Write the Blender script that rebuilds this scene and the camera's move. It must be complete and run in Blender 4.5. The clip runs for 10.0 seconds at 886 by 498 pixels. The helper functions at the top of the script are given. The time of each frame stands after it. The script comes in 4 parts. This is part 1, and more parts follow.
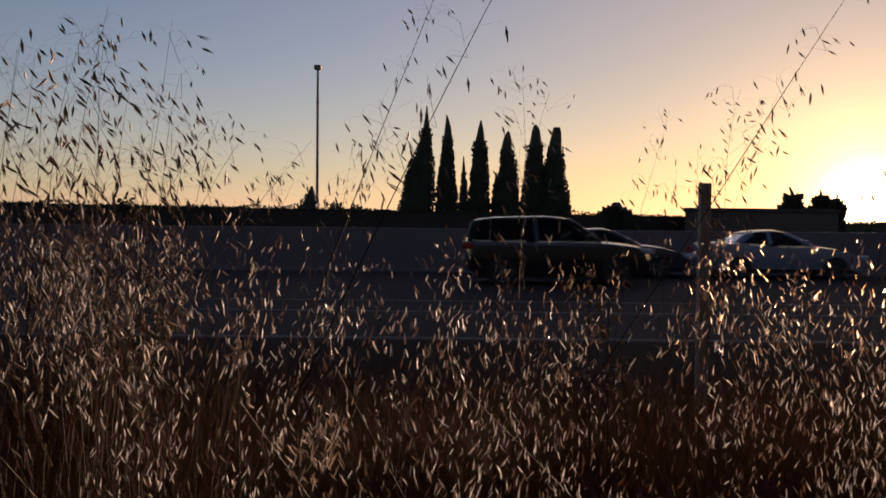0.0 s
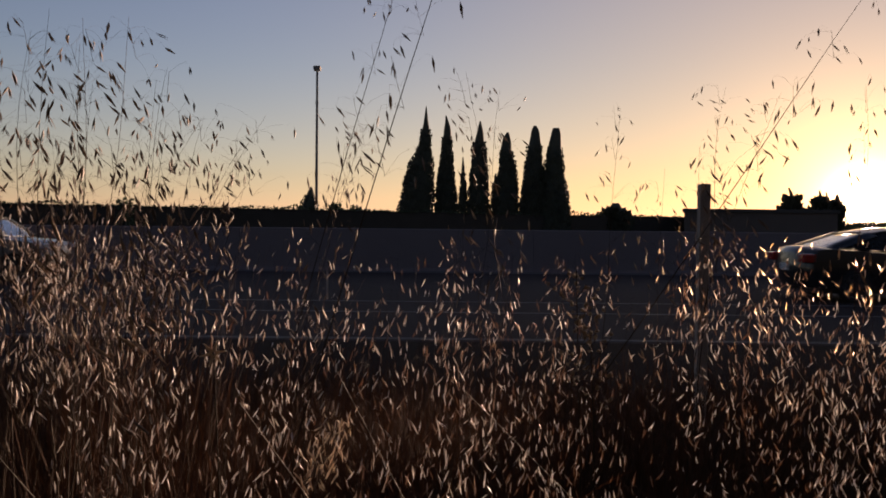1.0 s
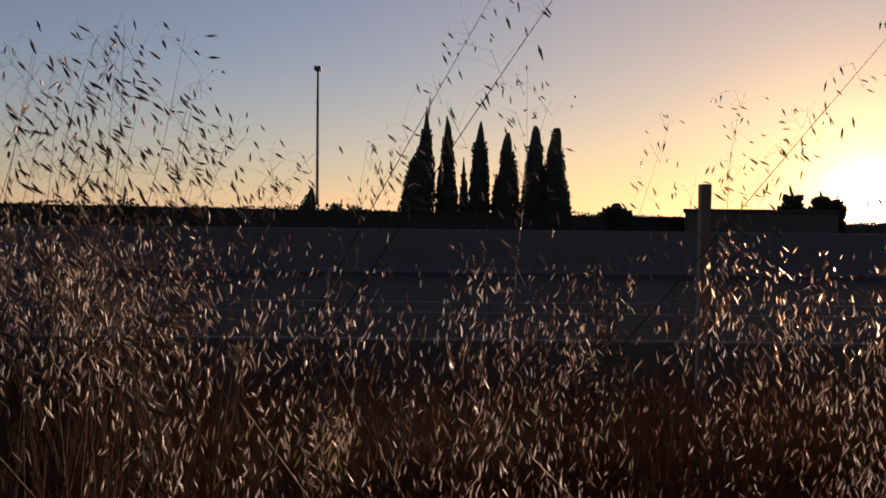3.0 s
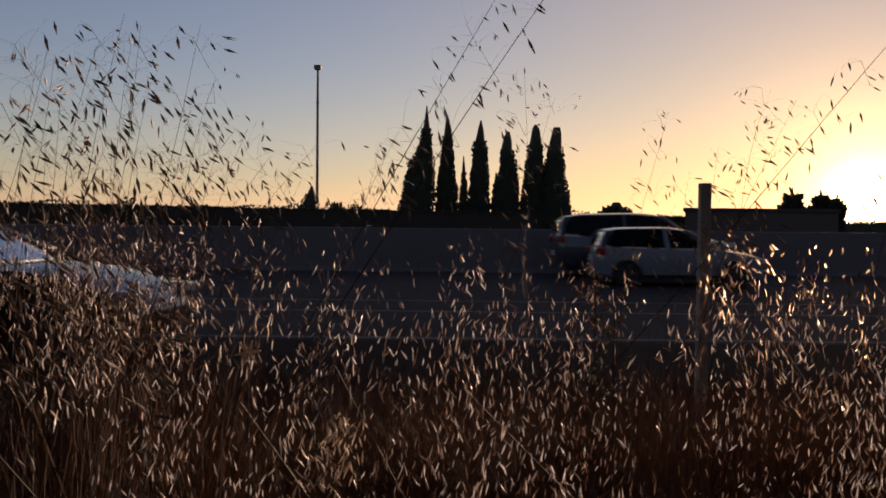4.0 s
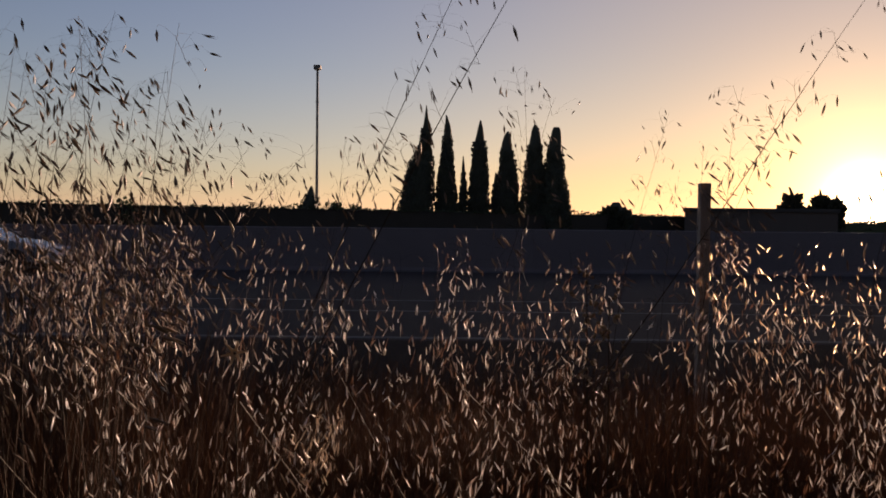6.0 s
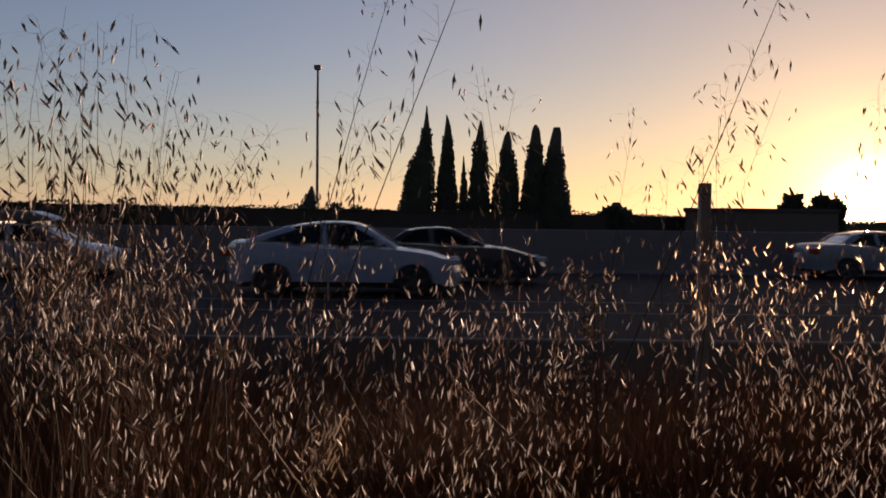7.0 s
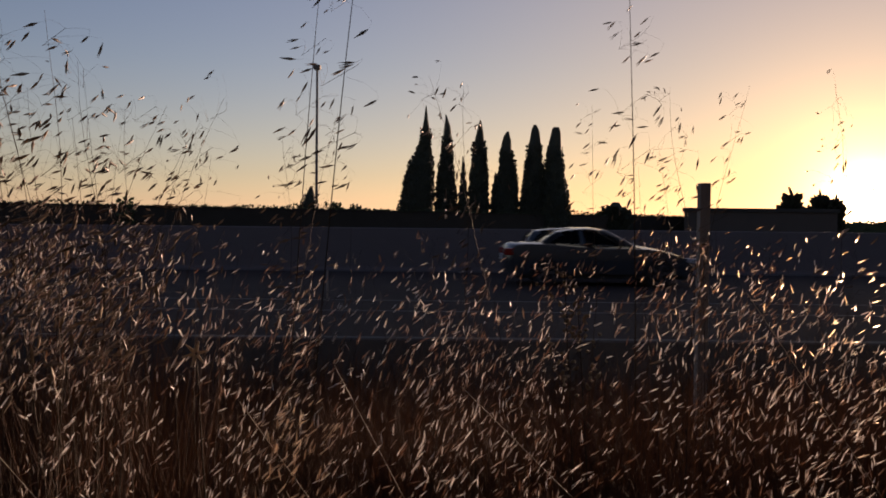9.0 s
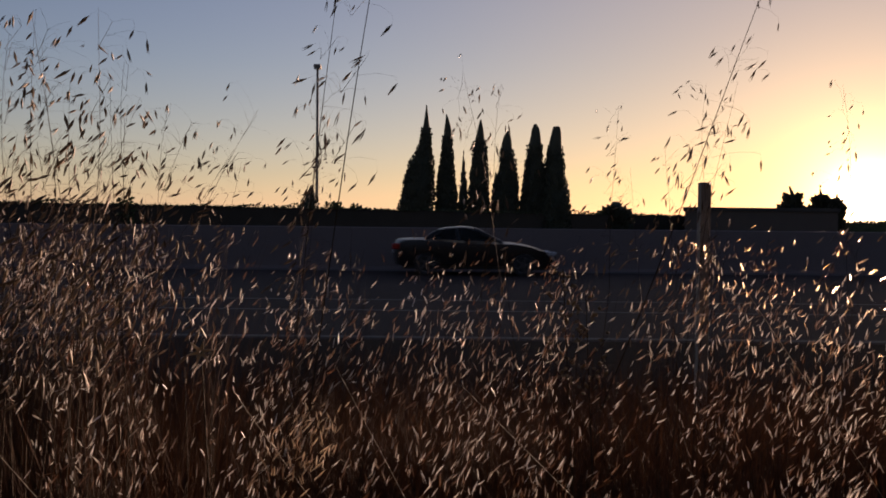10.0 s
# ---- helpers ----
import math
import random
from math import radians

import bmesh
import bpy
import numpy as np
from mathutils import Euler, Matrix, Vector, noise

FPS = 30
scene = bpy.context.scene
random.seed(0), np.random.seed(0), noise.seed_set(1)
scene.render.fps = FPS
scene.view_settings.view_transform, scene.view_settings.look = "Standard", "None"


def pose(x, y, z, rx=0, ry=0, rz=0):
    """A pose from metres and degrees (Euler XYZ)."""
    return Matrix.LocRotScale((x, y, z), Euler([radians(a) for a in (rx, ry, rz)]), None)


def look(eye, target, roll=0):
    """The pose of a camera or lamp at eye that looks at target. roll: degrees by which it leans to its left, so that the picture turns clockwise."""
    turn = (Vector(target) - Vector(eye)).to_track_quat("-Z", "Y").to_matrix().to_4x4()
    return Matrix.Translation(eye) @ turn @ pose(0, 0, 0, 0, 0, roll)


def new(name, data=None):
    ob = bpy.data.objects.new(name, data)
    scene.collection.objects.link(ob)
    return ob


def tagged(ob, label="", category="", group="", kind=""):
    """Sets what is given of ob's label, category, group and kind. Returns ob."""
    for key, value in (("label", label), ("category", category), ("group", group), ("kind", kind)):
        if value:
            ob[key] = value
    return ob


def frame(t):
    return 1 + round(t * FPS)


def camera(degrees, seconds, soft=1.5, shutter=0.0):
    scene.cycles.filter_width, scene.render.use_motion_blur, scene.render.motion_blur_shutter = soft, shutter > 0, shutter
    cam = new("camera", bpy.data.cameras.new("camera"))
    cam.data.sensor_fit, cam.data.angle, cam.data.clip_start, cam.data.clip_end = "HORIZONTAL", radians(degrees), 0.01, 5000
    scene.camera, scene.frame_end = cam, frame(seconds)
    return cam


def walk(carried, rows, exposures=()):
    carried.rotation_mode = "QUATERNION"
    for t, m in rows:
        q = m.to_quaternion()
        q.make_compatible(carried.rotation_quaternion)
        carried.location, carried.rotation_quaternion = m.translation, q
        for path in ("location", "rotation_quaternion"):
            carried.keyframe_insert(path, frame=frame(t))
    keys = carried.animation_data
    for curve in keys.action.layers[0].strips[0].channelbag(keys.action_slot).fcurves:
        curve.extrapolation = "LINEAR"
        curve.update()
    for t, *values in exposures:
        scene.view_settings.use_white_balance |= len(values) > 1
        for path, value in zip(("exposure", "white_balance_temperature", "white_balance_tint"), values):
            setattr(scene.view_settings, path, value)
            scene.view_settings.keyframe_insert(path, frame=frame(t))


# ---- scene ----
# ---- camera ----
cam = camera(60, 10.0, soft=1.8, shutter=0.12)
EYE = 1.42
STOPS, KELVIN, TINT = 0.5, 7300, 36
TILT = 90 - 1.62
# a hand that barely moves: seconds, tilt and pan in degrees
SHAKE = [(0.0, 0.0, 0.0), (0.5, 0.0, 0.02), (1.0, 0.06, 0.05), (1.5, 0.06, 0.04), (2.0, 0.07, 0.0), (2.5, 0.10, -0.02), (3.2, 0.05, 0.0),
         (4.0, 0.0, 0.0), (5.0, 0.0, 0.0), (5.5, 0.0, 0.04), (6.2, 0.0, 0.02), (7.0, 0.0, 0.0), (7.5, 0.01, -0.02), (8.0, 0.0, 0.0),
         (8.5, -0.05, 0.03), (9.0, 0.0, 0.05), (9.5, 0.0, 0.04), (10.0, -0.05, 0.02)]
walk(cam, [(t, pose(0, 0, EYE, TILT + a, -0.6, -b)) for t, a, b in SHAKE],
     exposures=[(0.0, STOPS, KELVIN, TINT), (10.0, STOPS, KELVIN, TINT)])

# ---- world, sun, exposure ----
SUN_ELEV, SUN_TURN = 1.9, 28.9          # degrees above the horizon, degrees from +y towards +x
sun_dir = Vector((math.sin(radians(SUN_TURN)) * math.cos(radians(SUN_ELEV)),
                  math.cos(radians(SUN_TURN)) * math.cos(radians(SUN_ELEV)), math.sin(radians(SUN_ELEV))))
world = bpy.data.worlds.new("evening_sky")
scene.world = world
world.use_nodes = True
wn, wl = world.node_tree.nodes, world.node_tree.links
wn.clear()
sky = wn.new("ShaderNodeTexSky")
sky.sky_type = "NISHITA"
sky.sun_disc = False
sky.sun_elevation, sky.sun_rotation = radians(SUN_ELEV), radians(SUN_TURN)
sky.air_density, sky.dust_density, sky.ozone_density = 1.0, 0.05, 2.0
bg = wn.new("ShaderNodeBackground")
bg.inputs["Strength"].default_value = 0.20
smog = wn.new("ShaderNodeMix")
smog.data_type, smog.blend_type = "RGBA", "MULTIPLY"
smog.inputs[0].default_value = 1.0
toward, reach, tint = wn.new("ShaderNodeVectorMath"), wn.new("ShaderNodeMath"), wn.new("ShaderNodeMix")
toward.operation, reach.operation, tint.data_type = "DOT_PRODUCT", "POWER", "RGBA"
toward.inputs[1].default_value, reach.inputs[1].default_value = sun_dir, 5.0
tint.inputs[6].default_value, tint.inputs[7].default_value = (0.78, 0.85, 0.98, 1), (0.97, 0.82, 0.68, 1)   # cool air away from the sun, golden dust towards it
away = wn.new("ShaderNodeMath")
away.operation = "MAXIMUM"
away.inputs[1].default_value = 0.0
where = wn.new("ShaderNodeTexCoord")
wl.new(where.outputs["Generated"], toward.inputs[0])
wl.new(toward.outputs["Value"], away.inputs[0])
wl.new(away.outputs[0], reach.inputs[0])
wl.new(reach.outputs[0], tint.inputs[0])
wl.new(tint.outputs[2], smog.inputs[7])
pale = wn.new("ShaderNodeHueSaturation")
sky_dir, height, haze = wn.new("ShaderNodeTexCoord"), wn.new("ShaderNodeSeparateXYZ"), wn.new("ShaderNodeMapRange")
haze.inputs["From Min"].default_value, haze.inputs["From Max"].default_value = 0.0, 0.2
haze.inputs["To Min"].default_value, haze.inputs["To Max"].default_value = 0.65, 1.0      # dust greys the air near the horizon
wl.new(sky_dir.outputs["Generated"], height.inputs[0])
wl.new(height.outputs["Z"], haze.inputs["Value"])
wl.new(haze.outputs["Result"], pale.inputs["Saturation"])
wl.new(sky.outputs[0], pale.inputs["Color"])
wl.new(pale.outputs[0], smog.inputs[6])
wl.new(smog.outputs[2], bg.inputs["Color"])
# the glare of the low sun in the haze round it
coord, dot = wn.new("ShaderNodeTexCoord"), wn.new("ShaderNodeVectorMath")
dot.operation = "DOT_PRODUCT"
dot.inputs[1].default_value = sun_dir
wl.new(coord.outputs["Generated"], dot.inputs[0])
clamp = wn.new("ShaderNodeMath")
clamp.operation = "MAXIMUM"
clamp.inputs[1].default_value = 0.0
wl.new(dot.outputs["Value"], clamp.inputs[0])
total = bg.outputs[0]
for power, colour, strength in ((3000, (1.0, 0.86, 0.6), 6.0), (500, (1.0, 0.74, 0.28), 1.5), (90, (1.0, 0.64, 0.20), 0.34), (12, (1.0, 0.56, 0.14), 0.125), (3, (1.0, 0.55, 0.22), 0.05)):
    pw, lobe, add = wn.new("ShaderNodeMath"), wn.new("ShaderNodeBackground"), wn.new("ShaderNodeAddShader")
    mul = wn.new("ShaderNodeMath")
    pw.operation, mul.operation = "POWER", "MULTIPLY"
    pw.inputs[1].default_value, mul.inputs[1].default_value = power, strength
    wl.new(clamp.outputs[0], pw.inputs[0])
    wl.new(pw.outputs[0], mul.inputs[0])
    lobe.inputs["Color"].default_value = (*colour, 1)
    wl.new(mul.outputs[0], lobe.inputs["Strength"])
    wl.new(total, add.inputs[0])
    wl.new(lobe.outputs[0], add.inputs[1])
    total = add.outputs[0]
out = wn.new("ShaderNodeOutputWorld")
wl.new(total, out.inputs[0])
lamp = bpy.data.lights.new("sun", "SUN")
lamp.energy, lamp.angle, lamp.color = 6.6, radians(0.5), (1.0, 0.79, 0.56)
sun = new("sun", lamp)
sun.matrix_world = look(sun_dir * 100, (0, 0, 0))


# ---- materials ----
def material(name, colour, rough=0.6, vary=0.25, scale=8.0, fine=60.0, bump=0.2, metal=0.0, second=None,
             coat=0.0, translucent=0.0, per_object=0.0, spec=0.5, dist=0.004, few_pale=1.0, sheer=0.0):
    m = bpy.data.materials.new(name)
    m.use_nodes = True
    n, l = m.node_tree.nodes, m.node_tree.links
    b = n["Principled BSDF"]
    b.inputs["Roughness"].default_value = rough
    b.inputs["Metallic"].default_value = metal
    b.inputs["Coat Weight"].default_value = coat
    b.inputs["Coat Roughness"].default_value = 0.07
    b.inputs["Specular IOR Level"].default_value = spec
    tc = n.new("ShaderNodeTexCoord")
    big, small = n.new("ShaderNodeTexNoise"), n.new("ShaderNodeTexNoise")
    big.inputs["Scale"].default_value, small.inputs["Scale"].default_value = scale, fine
    big.inputs["Detail"].default_value, small.inputs["Detail"].default_value = 4, 3
    for t in (big, small):
        l.new(tc.outputs["Object"], t.inputs["Vector"])
    dark = [c * (1 - vary) for c in colour]
    lite = list(second) if second else [min(1, c * (1 + vary)) for c in colour]
    ramp = n.new("ShaderNodeMix")
    ramp.data_type = "RGBA"
    ramp.inputs[6].default_value, ramp.inputs[7].default_value = (*dark, 1), (*lite, 1)
    add = n.new("ShaderNodeMath")
    add.operation = "MULTIPLY_ADD"
    add.inputs[1].default_value = 0.35
    l.new(small.outputs["Fac"], add.inputs[0])
    half = n.new("ShaderNodeMath")
    half.operation = "MULTIPLY"
    half.inputs[1].default_value = 0.65
    l.new(big.outputs["Fac"], half.inputs[0])
    l.new(half.outputs[0], add.inputs[2])
    last = add.outputs[0]
    if per_object:
        info, mx = n.new("ShaderNodeObjectInfo"), n.new("ShaderNodeMath")
        geo = n.new("ShaderNodeNewGeometry")
        sm = n.new("ShaderNodeMath")
        sm.operation = "ADD"
        l.new(info.outputs["Random"], sm.inputs[0])
        l.new(geo.outputs["Random Per Island"], sm.inputs[1])
        mx.operation = "MULTIPLY_ADD"
        mx.inputs[1].default_value = per_object
        l.new(sm.outputs[0], mx.inputs[0])
        off = n.new("ShaderNodeMath")
        off.operation = "SUBTRACT"
        off.inputs[1].default_value = per_object
        l.new(last, off.inputs[0])
        l.new(off.outputs[0], mx.inputs[2])
        last = mx.outputs[0]
    if few_pale != 1.0:
        cut, few = n.new("ShaderNodeMath"), n.new("ShaderNodeMath")
        cut.operation, few.operation = "MAXIMUM", "POWER"
        cut.inputs[1].default_value, few.inputs[1].default_value = 0.0, few_pale
        l.new(last, cut.inputs[0])
        l.new(cut.outputs[0], few.inputs[0])
        last = few.outputs[0]
    l.new(last, ramp.inputs[0])
    l.new(ramp.outputs[2], b.inputs["Base Color"])
    if bump:
        bp = n.new("ShaderNodeBump")
        bp.inputs["Strength"].default_value, bp.inputs["Distance"].default_value = bump, dist
        l.new(small.outputs["Fac"], bp.inputs["Height"])
        l.new(bp.outputs[0], b.inputs["Normal"])
    if translucent:
        tr, mix = n.new("ShaderNodeBsdfTranslucent"), n.new("ShaderNodeMixShader")
        l.new(ramp.outputs[2], tr.inputs["Color"])
        mix.inputs[0].default_value = translucent
        l.new(b.outputs[0], mix.inputs[1])
        l.new(tr.outputs[0], mix.inputs[2])
        l.new(mix.outputs[0], n["Material Output"].inputs[0])
        if sheer:      # papery skin: light shines on through it, spread about its direction
            th, both = n.new("ShaderNodeBsdfRefraction"), n.new("ShaderNodeMixShader")
            th.inputs["Color"].default_value = (1.0, 0.80, 0.58, 1)
            th.inputs["Roughness"].default_value, th.inputs["IOR"].default_value = 0.6, 1.12
            both.inputs[0].default_value = sheer
            l.new(mix.outputs[0], both.inputs[1])
            l.new(th.outputs[0], both.inputs[2])
            l.new(both.outputs[0], n["Material Output"].inputs[0])
    return m


def glass(name, tint, clear):
    m = bpy.data.materials.new(name)
    m.use_nodes = True
    n, l = m.node_tree.nodes, m.node_tree.links
    n.remove(n["Principled BSDF"])
    a, g, mix, f = (n.new("ShaderNodeBsdfTransparent"), n.new("ShaderNodeBsdfGlossy"),
                    n.new("ShaderNodeMixShader"), n.new("ShaderNodeFresnel"))
    a.inputs["Color"].default_value = (*[c * clear for c in tint], 1)
    g.inputs["Roughness"].default_value = 0.03
    f.inputs["IOR"].default_value = 1.3
    l.new(f.outputs[0], mix.inputs[0])
    l.new(a.outputs[0], mix.inputs[1])
    l.new(g.outputs[0], mix.inputs[2])
    l.new(mix.outputs[0], n["Material Output"].inputs[0])
    return m


M_SOIL = material("dry_soil", (0.055, 0.022, 0.013), 0.98, 0.4, 0.6, 30, 0.6, dist=0.02, spec=0.1)
M_ASPHALT = material("asphalt", (0.040, 0.027, 0.024), 0.9, 0.3, 0.5, 120, 0.35, dist=0.004, spec=0.12)
M_EDGE = material("edge_asphalt", (0.021, 0.011, 0.008), 0.95, 0.3, 0.6, 120, 0.4, dist=0.004, spec=0.08)
M_LINE = material("road_paint", (0.10, 0.094, 0.09), 0.85, 0.5, 1.2, 50, 0.2, spec=0.2)
M_CONCRETE = material("barrier_concrete", (0.15, 0.113, 0.108), 0.95, 0.22, 0.7, 25, 0.3, spec=0.2)
# lighter than the asphalt, to offset the shade below the barrier
M_FOOT_STRIP = material("foot_strip_pale", (0.10, 0.085, 0.082), 0.95, 0.25, 0.8, 30, 0.3, spec=0.15)
M_WALL = material("sound_wall_block", (0.045, 0.038, 0.032), 0.98, 0.3, 0.8, 20, 0.4, spec=0.1)
# near black, so the added rear wall stays dark in car flanks
M_SKY_BLOCK = material("sky_block_dark", (0.012, 0.013, 0.008), 0.9, 0.4, 1.0, 14, 0.4, spec=0.1)
M_STUCCO = material("building_stucco", (0.07, 0.055, 0.048), 0.95, 0.25, 0.5, 18, 0.3)
M_ROOF = material("roof_felt", (0.035, 0.032, 0.03), 0.9, 0.25, 0.5, 18, 0.3)
M_LEAF = material("dark_foliage", (0.035, 0.05, 0.022), 0.75, 0.4, 1.2, 12, 0.0, translucent=0.15, per_object=0.2)
M_CYPRESS = material("cypress_foliage", (0.03, 0.034, 0.021), 0.8, 0.4, 1.0, 10, 0.0, translucent=0.1, per_object=0.2)
M_BARK = material("bark", (0.10, 0.075, 0.055), 0.95, 0.35, 3, 30, 0.5)
M_STEEL = material("galvanised_steel", (0.12, 0.115, 0.11), 0.75, 0.2, 2, 30, 0.1, spec=0.2)
M_LENS = material("lamp_lens", (0.5, 0.5, 0.48), 0.25, 0.1, 4, 30, 0.0)
M_POST = material("weathered_post_wood", (0.30, 0.25, 0.21), 0.9, 0.35, 4, 45, 0.5)
# straw tone darkened in place of the shade inside the dense stand
M_STRAW = material("shaded_oat_straw", (0.035, 0.021, 0.013), 0.8, 0.35, 6, 60, 0.1, second=(0.075, 0.048, 0.028), spec=0.2, translucent=0.02, per_object=0.3)
M_GLUME = material("oat_husk", (0.34, 0.155, 0.08), 0.42, 0.5, 9, 80, 0.1, second=(0.98, 0.95, 0.90), translucent=0.28, per_object=1.2, few_pale=1.6, sheer=0.065)
M_PALE = material("bleached_oat_husk", (0.45, 0.24, 0.12), 0.5, 0.4, 9, 80, 0.1, second=(0.95, 0.80, 0.60), translucent=0.22, per_object=0.8, sheer=0.05)
# darker copy of the husk: silhouette against the sky put into the colour
M_SILHOUETTE = material("silhouette_oat_husk", (0.12, 0.075, 0.045), 0.6, 0.4, 9, 80, 0.1, second=(0.34, 0.25, 0.17), translucent=0.06, per_object=0.8, few_pale=1.6)
M_BLEACHED = material("bleached_straw", (0.22, 0.16, 0.10), 0.6, 0.4, 6, 60, 0.1, second=(0.55, 0.47, 0.38), translucent=0.35)
M_BUR = material("dry_bur", (0.09, 0.06, 0.035), 0.85, 0.4, 20, 90, 0.3, second=(0.2, 0.14, 0.08), per_object=0.3)
# brown leaf, its colour lowered to hold the shade deep in the grass
M_BLADE = material("shaded_dry_blade", (0.055, 0.022, 0.012), 0.85, 0.4, 5, 50, 0.1, second=(0.11, 0.053, 0.028), spec=0.15, translucent=0.09, per_object=0.4)
M_TYRE = material("tyre_rubber", (0.02, 0.02, 0.02), 0.85, 0.2, 6, 60, 0.2)
M_RIM = material("alloy_rim", (0.10, 0.10, 0.105), 0.45, 0.15, 6, 60, 0.0, metal=0.9)
M_TRIM = material("black_trim", (0.02, 0.02, 0.022), 0.5, 0.2, 6, 60, 0.05)
M_CABIN = material("cabin_cloth", (0.05, 0.05, 0.055), 0.9, 0.2, 6, 60, 0.1)
M_PLATE = material("plate_white", (0.6, 0.6, 0.6), 0.5, 0.1, 6, 60, 0.0)
M_GLASS = glass("car_glass", (0.30, 0.33, 0.33), 0.6)
M_PRIVACY = glass("tinted_car_glass", (0.25, 0.27, 0.28), 0.6)
M_HEADLIGHT = material("headlight_lens", (0.4, 0.4, 0.42), 0.12, 0.1, 9, 60, 0.0, coat=1.0)
M_TAIL = material("tail_light_lens", (0.35, 0.02, 0.015), 0.2, 0.2, 9, 60, 0.0, coat=1.0)


def paint(name, colour, metal=0.0, coat=0.85):
    return material(name, colour, 0.34, 0.08, 2.0, 90, 0.0, metal=metal, coat=coat, spec=0.25)


P_BLACK = paint("black_car_paint", (0.012, 0.012, 0.014))
P_DULL = paint("dusty_black_car_paint", (0.014, 0.011, 0.011), coat=0.22)
P_WHITE = paint("pale_silver_car_paint", (0.30, 0.32, 0.375))
P_SILVER = paint("silver_car_paint", (0.21, 0.225, 0.25), 0.2)
P_BLUE = paint("dark_blue_car_paint", (0.022, 0.023, 0.055))
P_GREY = paint("grey_car_paint", (0.04, 0.042, 0.048))
P_CHAMPAGNE = paint("champagne_car_paint", (0.12, 0.112, 0.10), 0.2)
P_PEARL = paint("silver_grey_car_paint", (0.20, 0.205, 0.225), 0.15)
P_SLATE = paint("slate_blue_car_paint", (0.055, 0.065, 0.085))
P_RED = paint("dark_red_car_paint", (0.02, 0.008, 0.008))


# ---- building blocks ----
def mesh_of(bm, name, mat, smooth=False):
    me = bpy.data.meshes.new(name)
    bm.normal_update()
    if smooth:
        for f in bm.faces:
            f.smooth = True
    bm.to_mesh(me)
    bm.free()
    for m in (mat if isinstance(mat, (list, tuple)) else [mat]):
        me.materials.append(m)
    return me


def part(name, bm, mat, parent, label="", at=None, smooth=False):
    ob = new(name, bm if isinstance(bm, bpy.types.Mesh) else mesh_of(bm, name, mat, smooth))
    ob.parent = parent
    if at is not None:
        ob.matrix_basis = at
    return tagged(ob, label) if label else ob


def thing(name, label, category, group="", kind="", at=None):
    ob = new(name)
    ob.empty_display_size = 0.1
    if at is not None:
        ob.matrix_basis = at
    return tagged(ob, label, category, group, kind)


def box(bm, x0, y0, z0, x1, y1, z1, bevel=0.0):
    vs = [bm.verts.new(p) for p in ((x0, y0, z0), (x1, y0, z0), (x1, y1, z0), (x0, y1, z0),
                                    (x0, y0, z1), (x1, y0, z1), (x1, y1, z1), (x0, y1, z1))]
    fs = [bm.faces.new([vs[i] for i in q]) for q in
          ((3, 2, 1, 0), (4, 5, 6, 7), (0, 1, 5, 4), (1, 2, 6, 5), (2, 3, 7, 6), (3, 0, 4, 7))]
    if bevel:
        es = {e for f in fs for e in f.edges}
        bmesh.ops.bevel(bm, geom=list(es), offset=bevel, segments=2, affect="EDGES", profile=0.6)
    return bm


def boxed(*a, bevel=0.0):
    return box(bmesh.new(), *a, bevel=bevel)


def tube(bm, pts, radii, n=6, cap=True):
    """A round tapering tube along pts."""
    rings = []
    for i, p in enumerate(pts):
        p = Vector(p)
        d = (Vector(pts[min(i + 1, len(pts) - 1)]) - Vector(pts[max(i - 1, 0)])).normalized()
        u = d.orthogonal().normalized()
        v = d.cross(u)
        rings.append([bm.verts.new(p + (u * math.cos(a) + v * math.sin(a)) * radii[i])
                      for a in (2 * math.pi * k / n for k in range(n))])
    for a, b in zip(rings, rings[1:]):
        for k in range(n):
            bm.faces.new((a[k], a[(k + 1) % n], b[(k + 1) % n], b[k]))
    if cap and n > 2:
        bm.faces.new(rings[0][::-1])
        bm.faces.new(rings[-1])
    return bm


def prism(bm, outline, y0, y1):
    """Extrude an (x, z) outline from y0 to y1."""
    a = [bm.verts.new((x, y0, z)) for x, z in outline]
    b = [bm.verts.new((x, y1, z)) for x, z in outline]
    n = len(outline)
    f0, f1 = bm.faces.new(a), bm.faces.new(b[::-1])
    for i in range(n):
        bm.faces.new((a[i], b[i], b[(i + 1) % n], a[(i + 1) % n]))
    bmesh.ops.recalc_face_normals(bm, faces=bm.faces[:])
    return bm


def slab(bm, quad, thick):
    """A four-cornered plate of the given thickness."""
    q = [Vector(p) for p in quad]
    nrm = (q[1] - q[0]).cross(q[3] - q[0]).normalized() * thick
    a = [bm.verts.new(p) for p in q]
    b = [bm.verts.new(p - nrm) for p in q]
    bm.faces.new(a)
    bm.faces.new(b[::-1])
    for i in range(4):
        bm.faces.new((a[i], b[i], b[(i + 1) % 4], a[(i + 1) % 4]))
    return bm


# ---- ground, road, barrier ----
ROAD_Y0, ROAD_Y1 = 6.7, 25.6


def verge_height(x, y):
    if y > ROAD_Y0 - 0.2:
        return -0.03
    k = min(1.0, (ROAD_Y0 - 0.2 - y) / 4.0)
    k = k * k * (3 - 2 * k)
    return -0.03 + 0.30 * k + 0.04 * k * noise.noise((x * 0.9, y * 0.9, 0))


